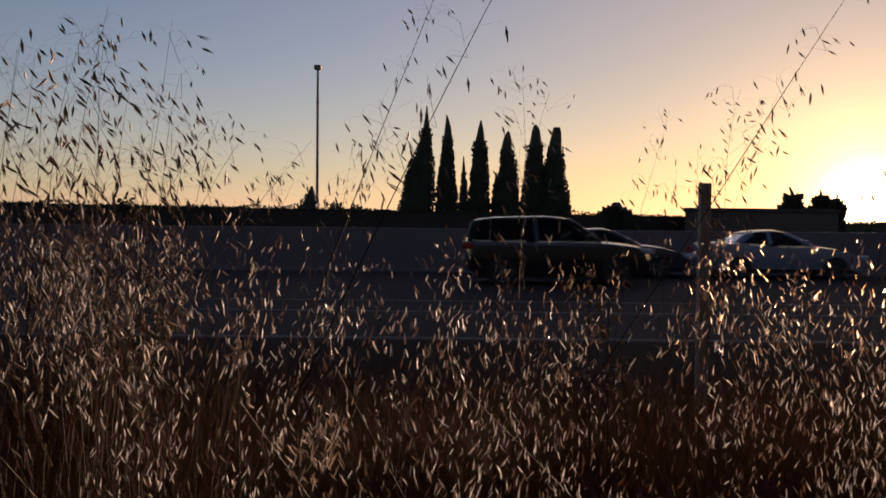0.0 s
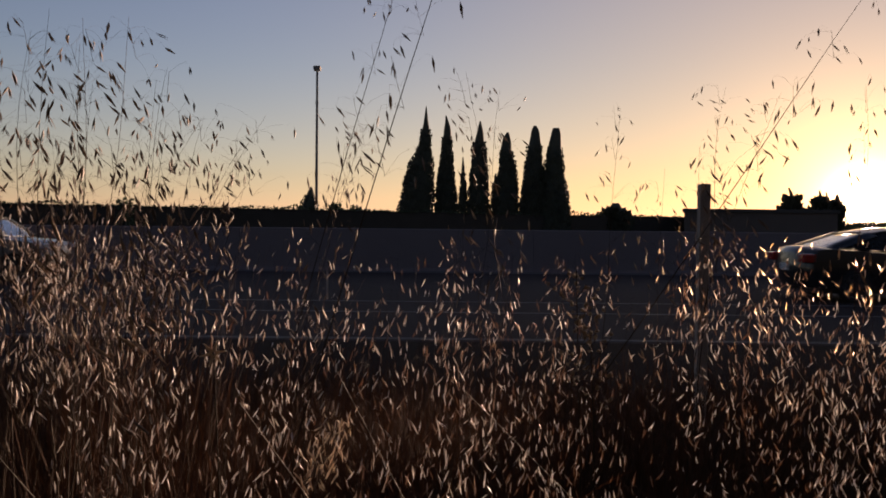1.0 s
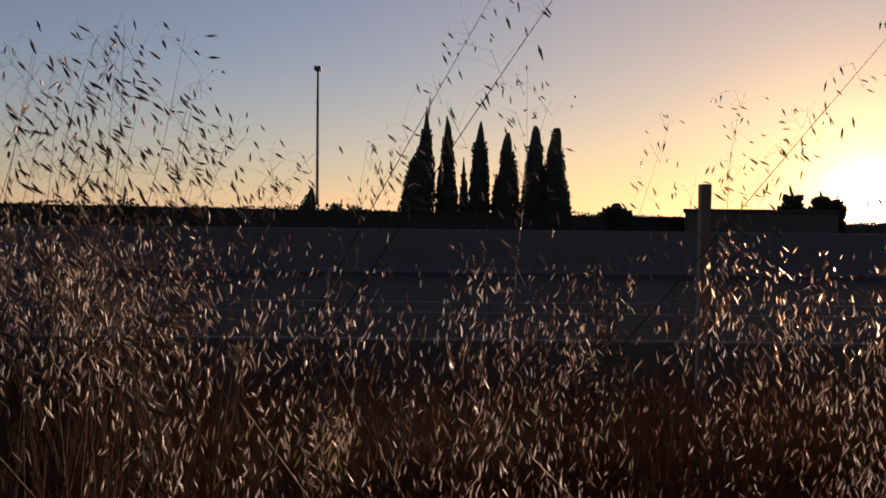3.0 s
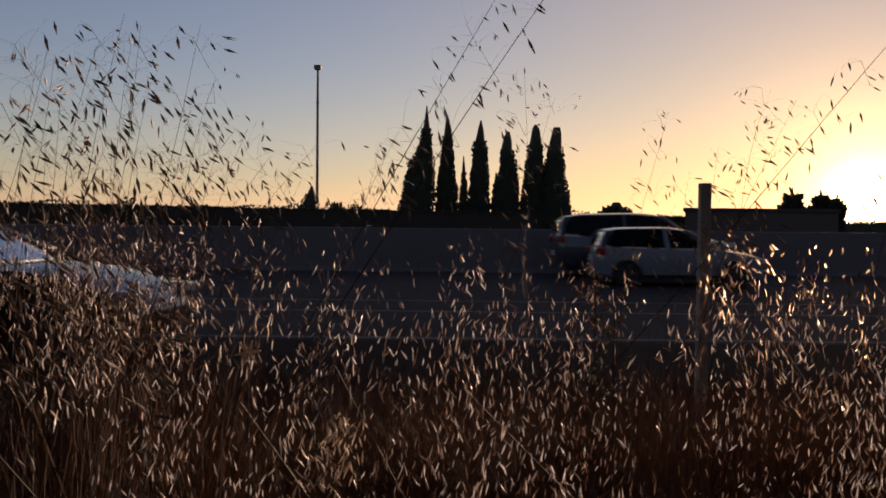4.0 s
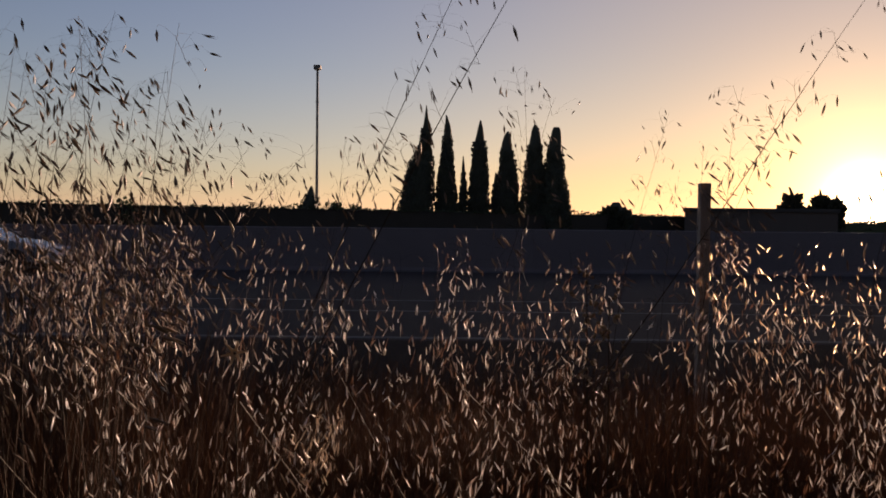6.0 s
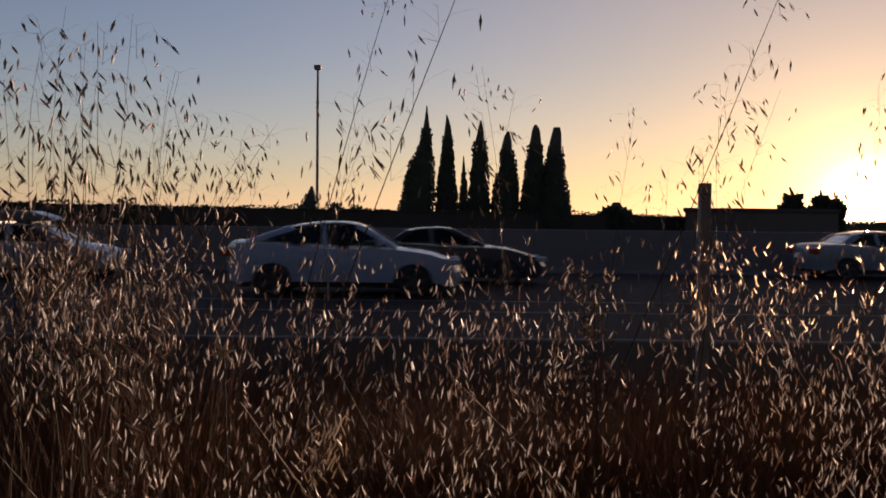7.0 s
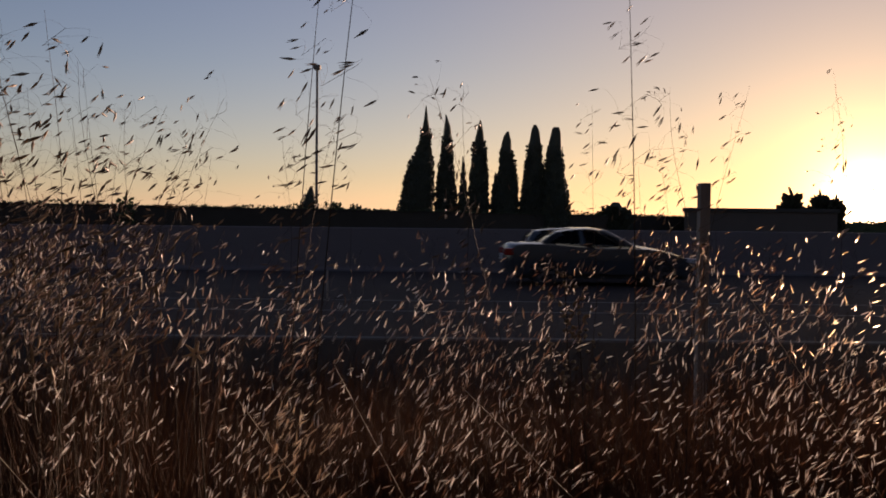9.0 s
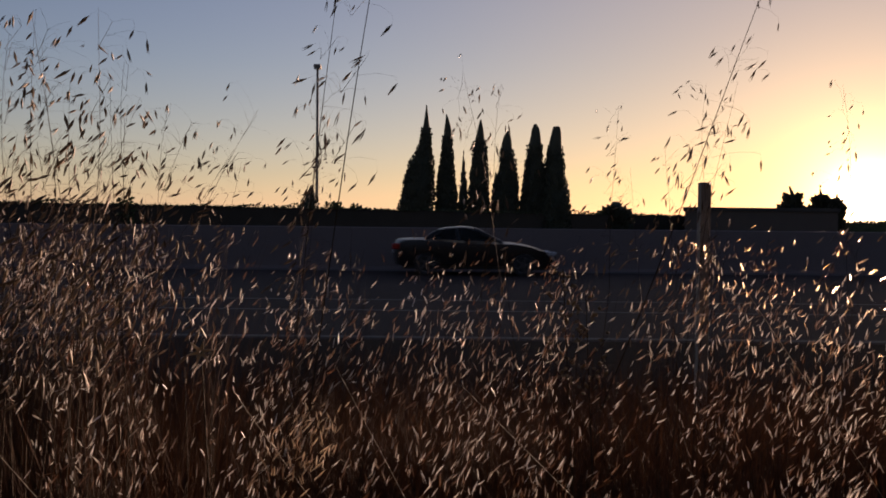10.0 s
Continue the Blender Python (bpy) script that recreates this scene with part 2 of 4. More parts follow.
def build_ground():
    bm = bmesh.new()
    xs = [-2400, -900, -300, -120, -50, -25, -12] + [x * 0.5 for x in range(-16, 17)] + [12, 25, 50, 120, 300, 900, 2400]
    ys = [-2400, -600, -150, -40, -12, -6, -3] + [y * 0.4 for y in range(-5, 14)] + [8, 16, 26, 40, 80, 200, 700, 2400]
    grid = [[bm.verts.new((x, y, verge_height(x, y))) for x in xs] for y in ys]
    for a, b in zip(grid, grid[1:]):
        for i in range(len(xs) - 1):
            bm.faces.new((a[i], a[i + 1], b[i + 1], b[i]))
    g = new("ground", mesh_of(bm, "ground", M_SOIL, True))
    tagged(g, "dry bare soil verge and flat land beyond", "ground", kind="structure")
    r = new("road", mesh_of(boxed(-900, ROAD_Y0, -0.25, 900, ROAD_Y1, 0.0), "road", M_ASPHALT))
    tagged(r, "dark worn asphalt carriageway of several lanes", "road", kind="structure")
    rn = new("road_edge", mesh_of(boxed(-900, ROAD_Y0, -0.02, 900, 9.55, 0.004), "road_edge", M_EDGE))
    tagged(rn, "darker strip of road along the verge", "road", kind="structure")
    # added pale strip that evens out the shaded band along the barrier
    sd = new("barrier_foot_strip", mesh_of(boxed(-900, 24.2, -0.02, 900, 25.3, 0.004), "barrier_foot_strip", M_FOOT_STRIP))
    tagged(sd, "paler strip added to offset shade at the barrier's foot", "road", kind="structure")
    r2 = new("road_opposite", mesh_of(boxed(-900, 26.6, -0.25, 900, 41, -0.012), "road_opposite", M_ASPHALT))
    tagged(r2, "asphalt carriageway behind the concrete barrier", "road", kind="structure")
    for y, w in ((9.79, 0.075), (12.9, 0.06), (14.75, 0.06)):
        ln = new("road_marking", mesh_of(boxed(-900, y - w, -0.01, 900, y + w, 0.005), "road_marking", M_LINE))
        tagged(ln, "worn white painted line on the asphalt", "road marking", "lane lines", kind="structure")


def build_barrier():
    prof = [(-0.36, 0.0), (-0.30, 0.10), (-0.13, 1.36), (-0.10, 1.39), (0.10, 1.39), (0.13, 1.36), (0.30, 0.10), (0.36, 0.0)]
    root = thing("median_barrier", "tall grey concrete median barrier in shade", "barrier", kind="structure", at=pose(0, 25.4, 0))
    bm = bmesh.new()
    a = [bm.verts.new((-3.0 + 0.006, y, z)) for y, z in prof]
    b = [bm.verts.new((3.0 - 0.006, y, z)) for y, z in prof]
    for i in range(len(prof) - 1):
        bm.faces.new((a[i], b[i], b[i + 1], a[i + 1]))
    bm.faces.new(a[::-1])
    bm.faces.new(b)
    bmesh.ops.recalc_face_normals(bm, faces=bm.faces[:])
    me = mesh_of(bm, "barrier_section", M_CONCRETE)
    for k in range(-18, 19):
        part("barrier_section", me, None, root, at=pose(k * 6.0, 0, 0))


# unseen wall behind the camera, added to cut sky light and reflections
def build_rear_wall():
    root = thing("wall_sky_block", "unseen dark wall added behind the verge to block sky light", "wall", kind="structure", at=pose(0, -3.4, 0.0))
    part("panel", boxed(-70, -0.3, 0.1, 70, 0, 8.4), M_SKY_BLOCK, root)
    part("coping", boxed(-70, -0.34, 8.403, 70, 0.04, 8.5), M_SKY_BLOCK, root)


build_ground()
build_barrier()
build_rear_wall()


# ---- beyond the road ----
def leaf_tuft(bm, p, d, size, rnd):
    """A pointed little spray of foliage."""
    d = Vector(d).normalized()
    u = d.orthogonal().normalized()
    a = rnd.random() * 6.28
    v = d.cross(u)
    s = (u * math.cos(a) + v * math.sin(a)) * size * 0.45
    p = Vector(p)
    q = [bm.verts.new(p - s * 0.4), bm.verts.new(p + d * size * 0.45 - s), bm.verts.new(p + d * size),
         bm.verts.new(p + d * size * 0.45 + s)]
    bm.faces.new(q)


def cypress(x, y, rows, seed, n=3600, rough=0.18, tuft=0.66, upright=1.0, core=0.86):
    """rows: height, radius, sideways shift, from the ground to the tip."""
    rnd = random.Random(seed)
    height = rows[-1][0]
    hs, rs, os = zip(*rows)
    root = thing("cypress_tree", "tall slim dark Italian cypress against the sky", "tree", "row of cypresses", at=pose(x, y, -0.03))
    part("trunk", tube(bmesh.new(), [(float(np.interp(z, hs, os)), 0, z) for z in (0, height * 0.4, height * 0.93)], [rs[0] * 0.2, rs[0] * 0.12, 0.02], 8), M_BARK, root)
    lump = [rnd.uniform(0, 50) for _ in range(3)]

    def skin(a, z, k):
        r = float(np.interp(z, hs, rs)) * k * 1.02
        r *= 1 + rough * noise.noise((math.cos(a) * 1.2 + lump[0], math.sin(a) * 1.2 + lump[1], z * 0.9 + lump[2]))
        return Vector((math.cos(a) * r + float(np.interp(z, hs, os)), math.sin(a) * r, z))

    bm = bmesh.new()
    rings = [[bm.verts.new(skin(k * math.pi / 6, 0.25 + (height - 0.35) * i / 34, core)) for k in range(12)] for i in range(35)]
    for a, b in zip(rings, rings[1:]):
        for k in range(12):
            bm.faces.new((a[k], a[(k + 1) % 12], b[(k + 1) % 12], b[k]))
    for _ in range(n):
        z = 0.3 + (height - 0.45) * (1 - math.sqrt(1 - rnd.random() * 0.97))
        a = rnd.random() * 6.283
        size = rnd.uniform(0.16, 0.42) * tuft
        leaf_tuft(bm, skin(a, z, rnd.uniform(core - 0.06, 1.0)), (math.cos(a), math.sin(a), rnd.uniform(2.2, 7.0) * upright), size, rnd)
    part("crown", bm, M_CYPRESS, root)
    return root


def bush(x, y, w, h, seed, name="shrub", label="dark rounded shrub behind the wall", z=0.0, cone=0.0, n=900, leaf=0.28, trunk=0.0):
    rnd = random.Random(seed)
    root = thing(name, label, "tree" if trunk else "shrub", at=pose(x, y, z))
    bm = bmesh.new()
    tube(bm, [(0, 0, 0), (0.05, 0, h * 0.5), (0, 0.03, h * 0.8)], [0.06 * h ** 0.5, 0.045, 0.02], 7)
    for k in range(5):
        a = k * 1.3 + rnd.random()
        tube(bm, [(0, 0, h * (0.25 + trunk * 0.4)), (math.cos(a) * w * 0.2, math.sin(a) * w * 0.2, h * 0.55),
                  (math.cos(a) * w * 0.36, math.sin(a) * w * 0.36, h * 0.75)], [0.04, 0.03, 0.012], 5)
    part("trunk", bm, M_BARK, root)
    bm = bmesh.new()
    blobs = []
    for k in range(26):
        t = rnd.uniform(trunk, 1) ** 0.8
        a = rnd.random() * 6.28
        reach = w * 0.5 * (1 - cone * t) * math.sqrt(max(0.05, 1 - (max(0, t - 0.45) / 0.6) ** 2))
        r = w * rnd.uniform(0.13, 0.24) * (1 - cone * t * 0.7)
        blobs.append((Vector((math.cos(a) * (reach - r) * rnd.uniform(0.2, 1), math.sin(a) * (reach - r) * rnd.uniform(0.2, 1), max(r, t * h - r))), r))
    for _ in range(n):
        c, r = rnd.choice(blobs)
        d = Vector((rnd.gauss(0, 1), rnd.gauss(0, 1), rnd.gauss(0.25, 1))).normalized()
        leaf_tuft(bm, c + d * r * rnd.uniform(0.3, 1), d + Vector((rnd.uniform(-.6, .6), rnd.uniform(-.6, .6), rnd.uniform(-.3, .6))), leaf * rnd.uniform(0.5, 1.2), rnd)
    part("crown", bm, M_LEAF, root)
    return root


def build_distance():
    # the sound wall, receding to the right
    ax, ay, bx, by = -40.0, 35.0, 21.2, 66.2
    ln = math.hypot(bx - ax, by - ay)
    turn = math.degrees(math.atan2(by - ay, bx - ax))
    root = thing("wall_sound", "long dark ivy-grown block sound wall", "wall", kind="structure", at=pose(ax, ay, -0.03, 0, 0, turn))
    part("panel", boxed(-30, 0, 0, ln, 0.25, 2.50), M_WALL, root)
    part("coping", boxed(-30, -0.04, 2.503, ln, 0.29, 2.58, bevel=0.015), M_WALL, root)
    rnd, bm = random.Random(77), bmesh.new()
    for _ in range(3600):
        u = rnd.uniform(-6, ln)
        rise = max(0.0, 0.04 + 0.5 * noise.noise((u * 0.22, 3.1, 0)) + 0.25 * noise.noise((u * 0.9, 7.7, 0)))
        leaf_tuft(bm, (u, rnd.uniform(-0.12, 0.34), 2.5 + rnd.uniform(-0.25, 1.0) * rise), (rnd.gauss(0, 0.6), rnd.gauss(-0.3, 0.6), rnd.uniform(0.2, 1)), rnd.uniform(0.10, 0.22), rnd)
    part("ivy", bm, M_LEAF, root, "dark ivy creeping over the coping")
    # row of cypresses: x, and rows of height, radius, sideways shift
    cypress(-1.35, 60, [(0, 1.2, -0.7), (3.2, 1.46, -0.68), (4.7, 1.2, -0.53), (6.2, 1.0, -0.37), (7.7, 0.5, -0.08), (9.2, 0.3, 0), (10.2, 0.14, 0), (11.0, 0.03, 0)], 20, 4200)
    cypress(0.28, 60, [(0, 0.7, 0.0), (3.2, 0.85, 0.0), (4.7, 0.7, -0.03), (6.2, 0.55, 0), (7.7, 0.42, 0.03), (9.2, 0.28, 0.05), (9.8, 0.14, 0), (10.3, 0.03, -0.1)], 21)
    cypress(1.58, 60, [(0, 0.3, 0.0), (3.2, 0.33, 0.0), (4.7, 0.22, 0), (6.2, 0.13, 0), (7.1, 0.03, -0.04)], 22, 900)
    cypress(2.85, 60, [(0, 0.75, -0.05), (3.2, 0.84, -0.08), (4.7, 0.75, -0.06), (6.2, 0.64, -0.04), (7.7, 0.49, -0.04), (9.1, 0.26, 0), (9.9, 0.04, 0.03)], 23)
    cypress(5.03, 60, [(0, 1.0, -0.15), (3.3, 1.1, -0.16), (4.7, 0.82, 0), (6.2, 0.68, 0), (7.7, 0.46, -0.1), (8.6, 0.29, -0.08), (9.05, 0.06, 0.02)], 24)
    cypress(7.12, 60, [(0, 0.9, -0.1), (3.2, 0.94, -0.14), (4.7, 0.85, -0.1), (6.2, 0.7, -0.05), (7.7, 0.58, 0), (9.1, 0.36, 0.05), (9.6, 0.06, 0)], 25)
    cypress(8.78, 60, [(0, 1.15, 0.05), (3.2, 1.2, 0.0), (4.7, 0.95, -0.1), (6.2, 0.77, -0.15), (7.7, 0.58, -0.08), (8.8, 0.43, 0), (9.3, 0.3, 0), (9.42, 0.12, 0)], 26)
    cypress(-2.75, 60.6, [(0, 0.55, 0), (3.0, 0.55, 0), (4.1, 0.3, 0), (5.0, 0.05, 0)], 27, 900)
    cypress(4.15, 60.6, [(0, 0.4, 0), (3.4, 0.36, 0), (4.8, 0.2, 0), (5.9, 0.04, 0)], 28, 800)
    # lamp mast
    root = thing("lamp_mast", "slim tall steel lamp mast with small head", "lamp post", at=pose(-9.85, 60, -0.03))
    part("pole", tube(bmesh.new(), [(0, 0, 0), (0, 0, 7), (0, 0, 13.6)], [0.13, 0.105, 0.085], 12), M_STEEL, root)
    part("base_plate", boxed(-0.25, -0.25, 0, 0.25, 0.25, 0.04), M_STEEL, root)
    part("joint_collar", tube(bmesh.new(), [(0, 0, 11.0), (0, 0, 11.15)], [0.125, 0.125], 12), M_STEEL, root)
    head = part("lamp_head", boxed(-0.27, -0.3, 13.6, 0.27, 0.3, 13.92, bevel=0.05), M_STEEL, root)
    part("lens", boxed(-0.2, -0.22, 13.58, 0.2, 0.22, 13.598), M_LENS, head)
    # shrubs and trees
    shrub = cypress(-10.35, 59, [(0, 0.7, 0), (2.6, 0.8, 0), (3.2, 0.62, 0.1), (3.9, 0.35, 0.2), (4.6, 0.05, 0.25)], 29, 700)
    shrub.name = "shrub"
    tagged(shrub, "dark conical shrub at the foot of the mast", "shrub", "shrubs behind the wall")
    bush(-8.2, 57, 3.6, 3.3, 2, z=-0.03)
    bush(-6.4, 56, 3.2, 3.05, 3, z=-0.03)
    bush(-19.0, 46, 2.8, 3.2, 4, z=-0.03)
    dome = cypress(14.2, 63, [(0, 0.9, 0), (2.6, 1.0, 0), (3.2, 0.85, 0), (3.6, 0.45, 0), (3.75, 0.1, 0)], 54, 900, 0.35, 1.6, 0.3, 0.6)
    dome.name = "shrub"
    tagged(dome, "small round dark tree behind the wall", "shrub", "shrubs behind the wall")
    bush(12.9, 63.5, 2.6, 2.95, 15, z=-0.03, n=900)
    for x, rows, seed in ((38.2, [(0, 0.7, 0), (3.8, 1.0, 0), (4.8, 0.85, 0.1), (5.6, 0.6, -0.1), (6.0, 0.45, -0.3), (6.35, 0.25, -0.4)], 51),
                          (39.9, [(0, 0.6, 0), (3.6, 0.8, 0), (4.2, 0.4, 0.1), (4.5, 0.1, 0.2)], 52),
                          (41.5, [(0, 0.8, 0), (3.8, 1.0, 0), (4.6, 0.8, -0.1), (5.4, 0.5, -0.2), (6.1, 0.22, -0.3)], 53),
                          (43.0, [(0, 0.5, 0), (3.8, 0.65, 0), (4.9, 0.5, 0), (5.6, 0.22, 0.1)], 55)):
        tree = cypress(x, 84, rows, seed, 1500, 0.5, 1.9, 0.25, 0.3)
        tree.name = "tree"
        tagged(tree, "ragged dark tree in front of the low sun", "tree", "trees before the sun")
    # far hedge under the sun
    root = thing("hedge", "low dark hedge on the horizon under the sun", "hedge", at=pose(61, 120, -0.03))
    rnd, bm = random.Random(91), bmesh.new()
    box(bm, -4, -0.8, 0, 44, 0.8, 2.7)
    for _ in range(2600):
        leaf_tuft(bm, (rnd.uniform(-4, 44), rnd.uniform(-0.9, 0.8), rnd.uniform(1.6, 2.95)), (rnd.gauss(0, 0.6), rnd.gauss(-0.3, 0.6), rnd.uniform(0.2, 1)), rnd.uniform(0.25, 0.6), rnd)
    part("foliage", bm, M_LEAF, root)
    # low building
    root = thing("building", "low dark flat-roofed building beyond the wall", "building", kind="", at=pose(18.9, 60, -0.03))
    for nm, bm, mt in (("wall", boxed(0, 0, 0, 12.0, 14, 2.9), M_STUCCO), ("roof", boxed(-0.15, -0.15, 2.903, 12.15, 14.15, 3.18, bevel=0.02), M_ROOF)):
        for v in bm.verts:
            v.co.x += 0.34 * v.co.y
        part(nm, bm, mt, root)


def build_post():
    root = thing("marker_post", "weathered square timber post among the grass", "post", at=pose(1.565, 4.6, 0.0))
    bm = boxed(-0.031, -0.031, -0.1, 0.031, 0.031, 1.70, bevel=0.005)
    part("shaft", bm, M_POST, root)


build_distance()
build_post()
root = thing("delineator_post", "slim reddish-brown marker post on the lane line", "post", at=pose(-2.24, 15.0, 0.0))
part("shaft", tube(bmesh.new(), [(0, 0, 0.004), (0, 0, 0.5), (0, 0, 0.56)], [0.022, 0.02, 0.012], 8), M_POST, root)


# ---- vehicles ----
def arc(cx, r, n=9):
    return [(cx + r * math.cos(a), 0.30 + r * math.sin(a)) for a in (math.pi * k / (n - 1) for k in range(n))]


def sweep(pts, n, pull=0.42):
    """A smooth line through (x, z) points, n steps from one to the next."""
    ends = [pts[0]] + list(pts) + [pts[-1]]
    res = []
    for i in range(1, len(ends) - 2):
        p0, p1, p2, p3 = (Vector(p) for p in ends[i - 1:i + 3])
        a, b = (p2 - p0) * pull, (p3 - p1) * pull
        for j in range(n):
            t = j / n
            res.append(p1 * (2 * t ** 3 - 3 * t * t + 1) + a * (t ** 3 - 2 * t * t + t) + p2 * (3 * t * t - 2 * t ** 3) + b * (t ** 3 - t * t))
    return [tuple(p) for p in res] + [tuple(pts[-1])]


KINDS = {
    # deck: upper outline of the body from tail to nose; cab: rear base, roof rear, roof middle, roof front, windscreen base
    "sedan": dict(L=4.85, W=1.82, wheels=(1.02, 3.82), r=0.33,
                  deck=[(0.06, 0.30), (0.0, 0.62), (0.05, 0.95), (0.16, 1.06), (0.85, 1.09), (2.2, 0.99), (3.45, 0.985), (3.9, 0.93), (4.3, 0.82), (4.64, 0.67), (4.84, 0.48), (4.8, 0.24)],
                  cab=[(0.93, 1.085), (1.35, 1.35), (1.85, 1.43), (2.4, 1.40), (3.25, 0.99)], panes=(1.15, 1.95, 3.0)),
    "tall_sedan": dict(L=4.9, W=1.84, wheels=(1.05, 3.88), r=0.34,
                  deck=[(0.06, 0.30), (0.0, 0.62), (0.05, 1.0), (0.16, 1.12), (0.6, 1.13), (2.2, 1.02), (3.45, 1.02), (4.25, 0.92), (4.72, 0.74), (4.89, 0.52), (4.85, 0.24)],
                  cab=[(0.5, 1.12), (1.4, 1.43), (2.05, 1.52), (2.75, 1.47), (3.55, 1.015)], panes=(1.15, 2.1, 3.2)),
    "hatch": dict(L=4.45, W=1.78, wheels=(0.82, 3.52), r=0.33,
                  deck=[(0.06, 0.30), (0.0, 0.65), (0.06, 0.98), (0.14, 1.02), (2.0, 1.0), (3.2, 0.98), (3.95, 0.88), (4.3, 0.72), (4.44, 0.5), (4.4, 0.24)],
                  cab=[(0.10, 1.01), (0.42, 1.36), (1.5, 1.45), (2.35, 1.41), (3.25, 0.975)], panes=(0.5, 1.75, 2.9)),
    "compact": dict(L=4.0, W=1.7, wheels=(0.72, 3.22), r=0.32,
                    deck=[(0.06, 0.36), (0.0, 0.65), (0.05, 0.98), (0.12, 1.03), (1.8, 1.0), (2.95, 0.96), (3.5, 0.87), (3.86, 0.72), (3.99, 0.5), (3.95, 0.3)],
                    cab=[(0.08, 1.02), (0.36, 1.34), (1.3, 1.41), (2.05, 1.37), (3.0, 0.955)], panes=(0.45, 1.5, 2.6)),
    "suv": dict(L=4.75, W=1.9, wheels=(0.95, 3.75), r=0.37,
                deck=[(0.06, 0.36), (0.0, 0.7), (0.05, 1.1), (0.12, 1.14), (2.0, 1.12), (3.35, 1.12), (4.2, 1.04), (4.6, 0.9), (4.74, 0.62), (4.7, 0.32)],
                cab=[(0.08, 1.13), (0.30, 1.62), (1.4, 1.72), (2.55, 1.68), (3.4, 1.115)], panes=(0.4, 1.8, 3.0)),
    "jeep": dict(L=4.2, W=1.76, wheels=(0.82, 3.36), r=0.36,
                 deck=[(0.06, 0.38), (0.0, 0.7), (0.03, 1.05), (0.1, 1.1), (2.0, 1.1), (3.05, 1.1), (3.85, 1.01), (4.08, 0.89), (4.19, 0.62), (4.15, 0.34)],
                 cab=[(0.06, 1.09), (0.24, 1.57), (1.2, 1.63), (2.3, 1.60), (3.08, 1.095)], panes=(0.45, 1.45, 2.7)),
    "wagon": dict(L=4.3, W=1.76, wheels=(0.75, 3.4), r=0.33,
                  deck=[(0.06, 0.30), (0.0, 0.65), (0.05, 0.98), (0.12, 1.02), (2.0, 0.98), (3.1, 0.96), (3.85, 0.84), (4.2, 0.68), (4.29, 0.5), (4.25, 0.24)],
                  cab=[(0.08, 1.01), (0.30, 1.40), (1.2, 1.47), (2.2, 1.43), (3.2, 0.955)], panes=(0.5, 1.75, 2.8)),
    "big_suv": dict(L=5.2, W=2.0, wheels=(1.05, 4.15), r=0.40,
                deck=[(0.06, 0.42), (0.0, 0.8), (0.04, 1.22), (0.10, 1.26), (2.2, 1.22), (3.8, 1.22), (4.75, 1.14), (5.08, 1.0), (5.19, 0.7), (5.15, 0.38)],
                cab=[(0.08, 1.25), (0.28, 1.78), (1.6, 1.88), (3.0, 1.84), (3.85, 1.215)], panes=(0.4, 2.0, 3.4)),
    "van": dict(L=5.0, W=1.95, wheels=(1.05, 4.05), r=0.34,
                deck=[(0.06, 0.30), (0.0, 0.7), (0.03, 1.08), (0.08, 1.12), (2.2, 1.06), (3.85, 1.04), (4.5, 0.93), (4.85, 0.76), (4.98, 0.5), (4.93, 0.24)],
                cab=[(0.04, 1.11), (0.22, 1.62), (1.4, 1.73), (2.7, 1.68), (3.95, 1.035)], panes=(0.35, 1.9, 3.3)),
    "pickup": dict(L=5.7, W=1.98, wheels=(1.25, 4.75), r=0.40,
                   deck=[(0.06, 0.45), (0.0, 0.75), (0.0, 1.22), (0.08, 1.26), (1.85, 1.24), (1.9, 1.2), (4.2, 1.18), (5.3, 1.12), (5.62, 1.0), (5.7, 0.7), (5.66, 0.4)],
                   cab=[(1.90, 1.20), (2.05, 1.76), (2.8, 1.86), (3.45, 1.82), (4.25, 1.175)], panes=(2.1, 2.95, 3.85)),
}


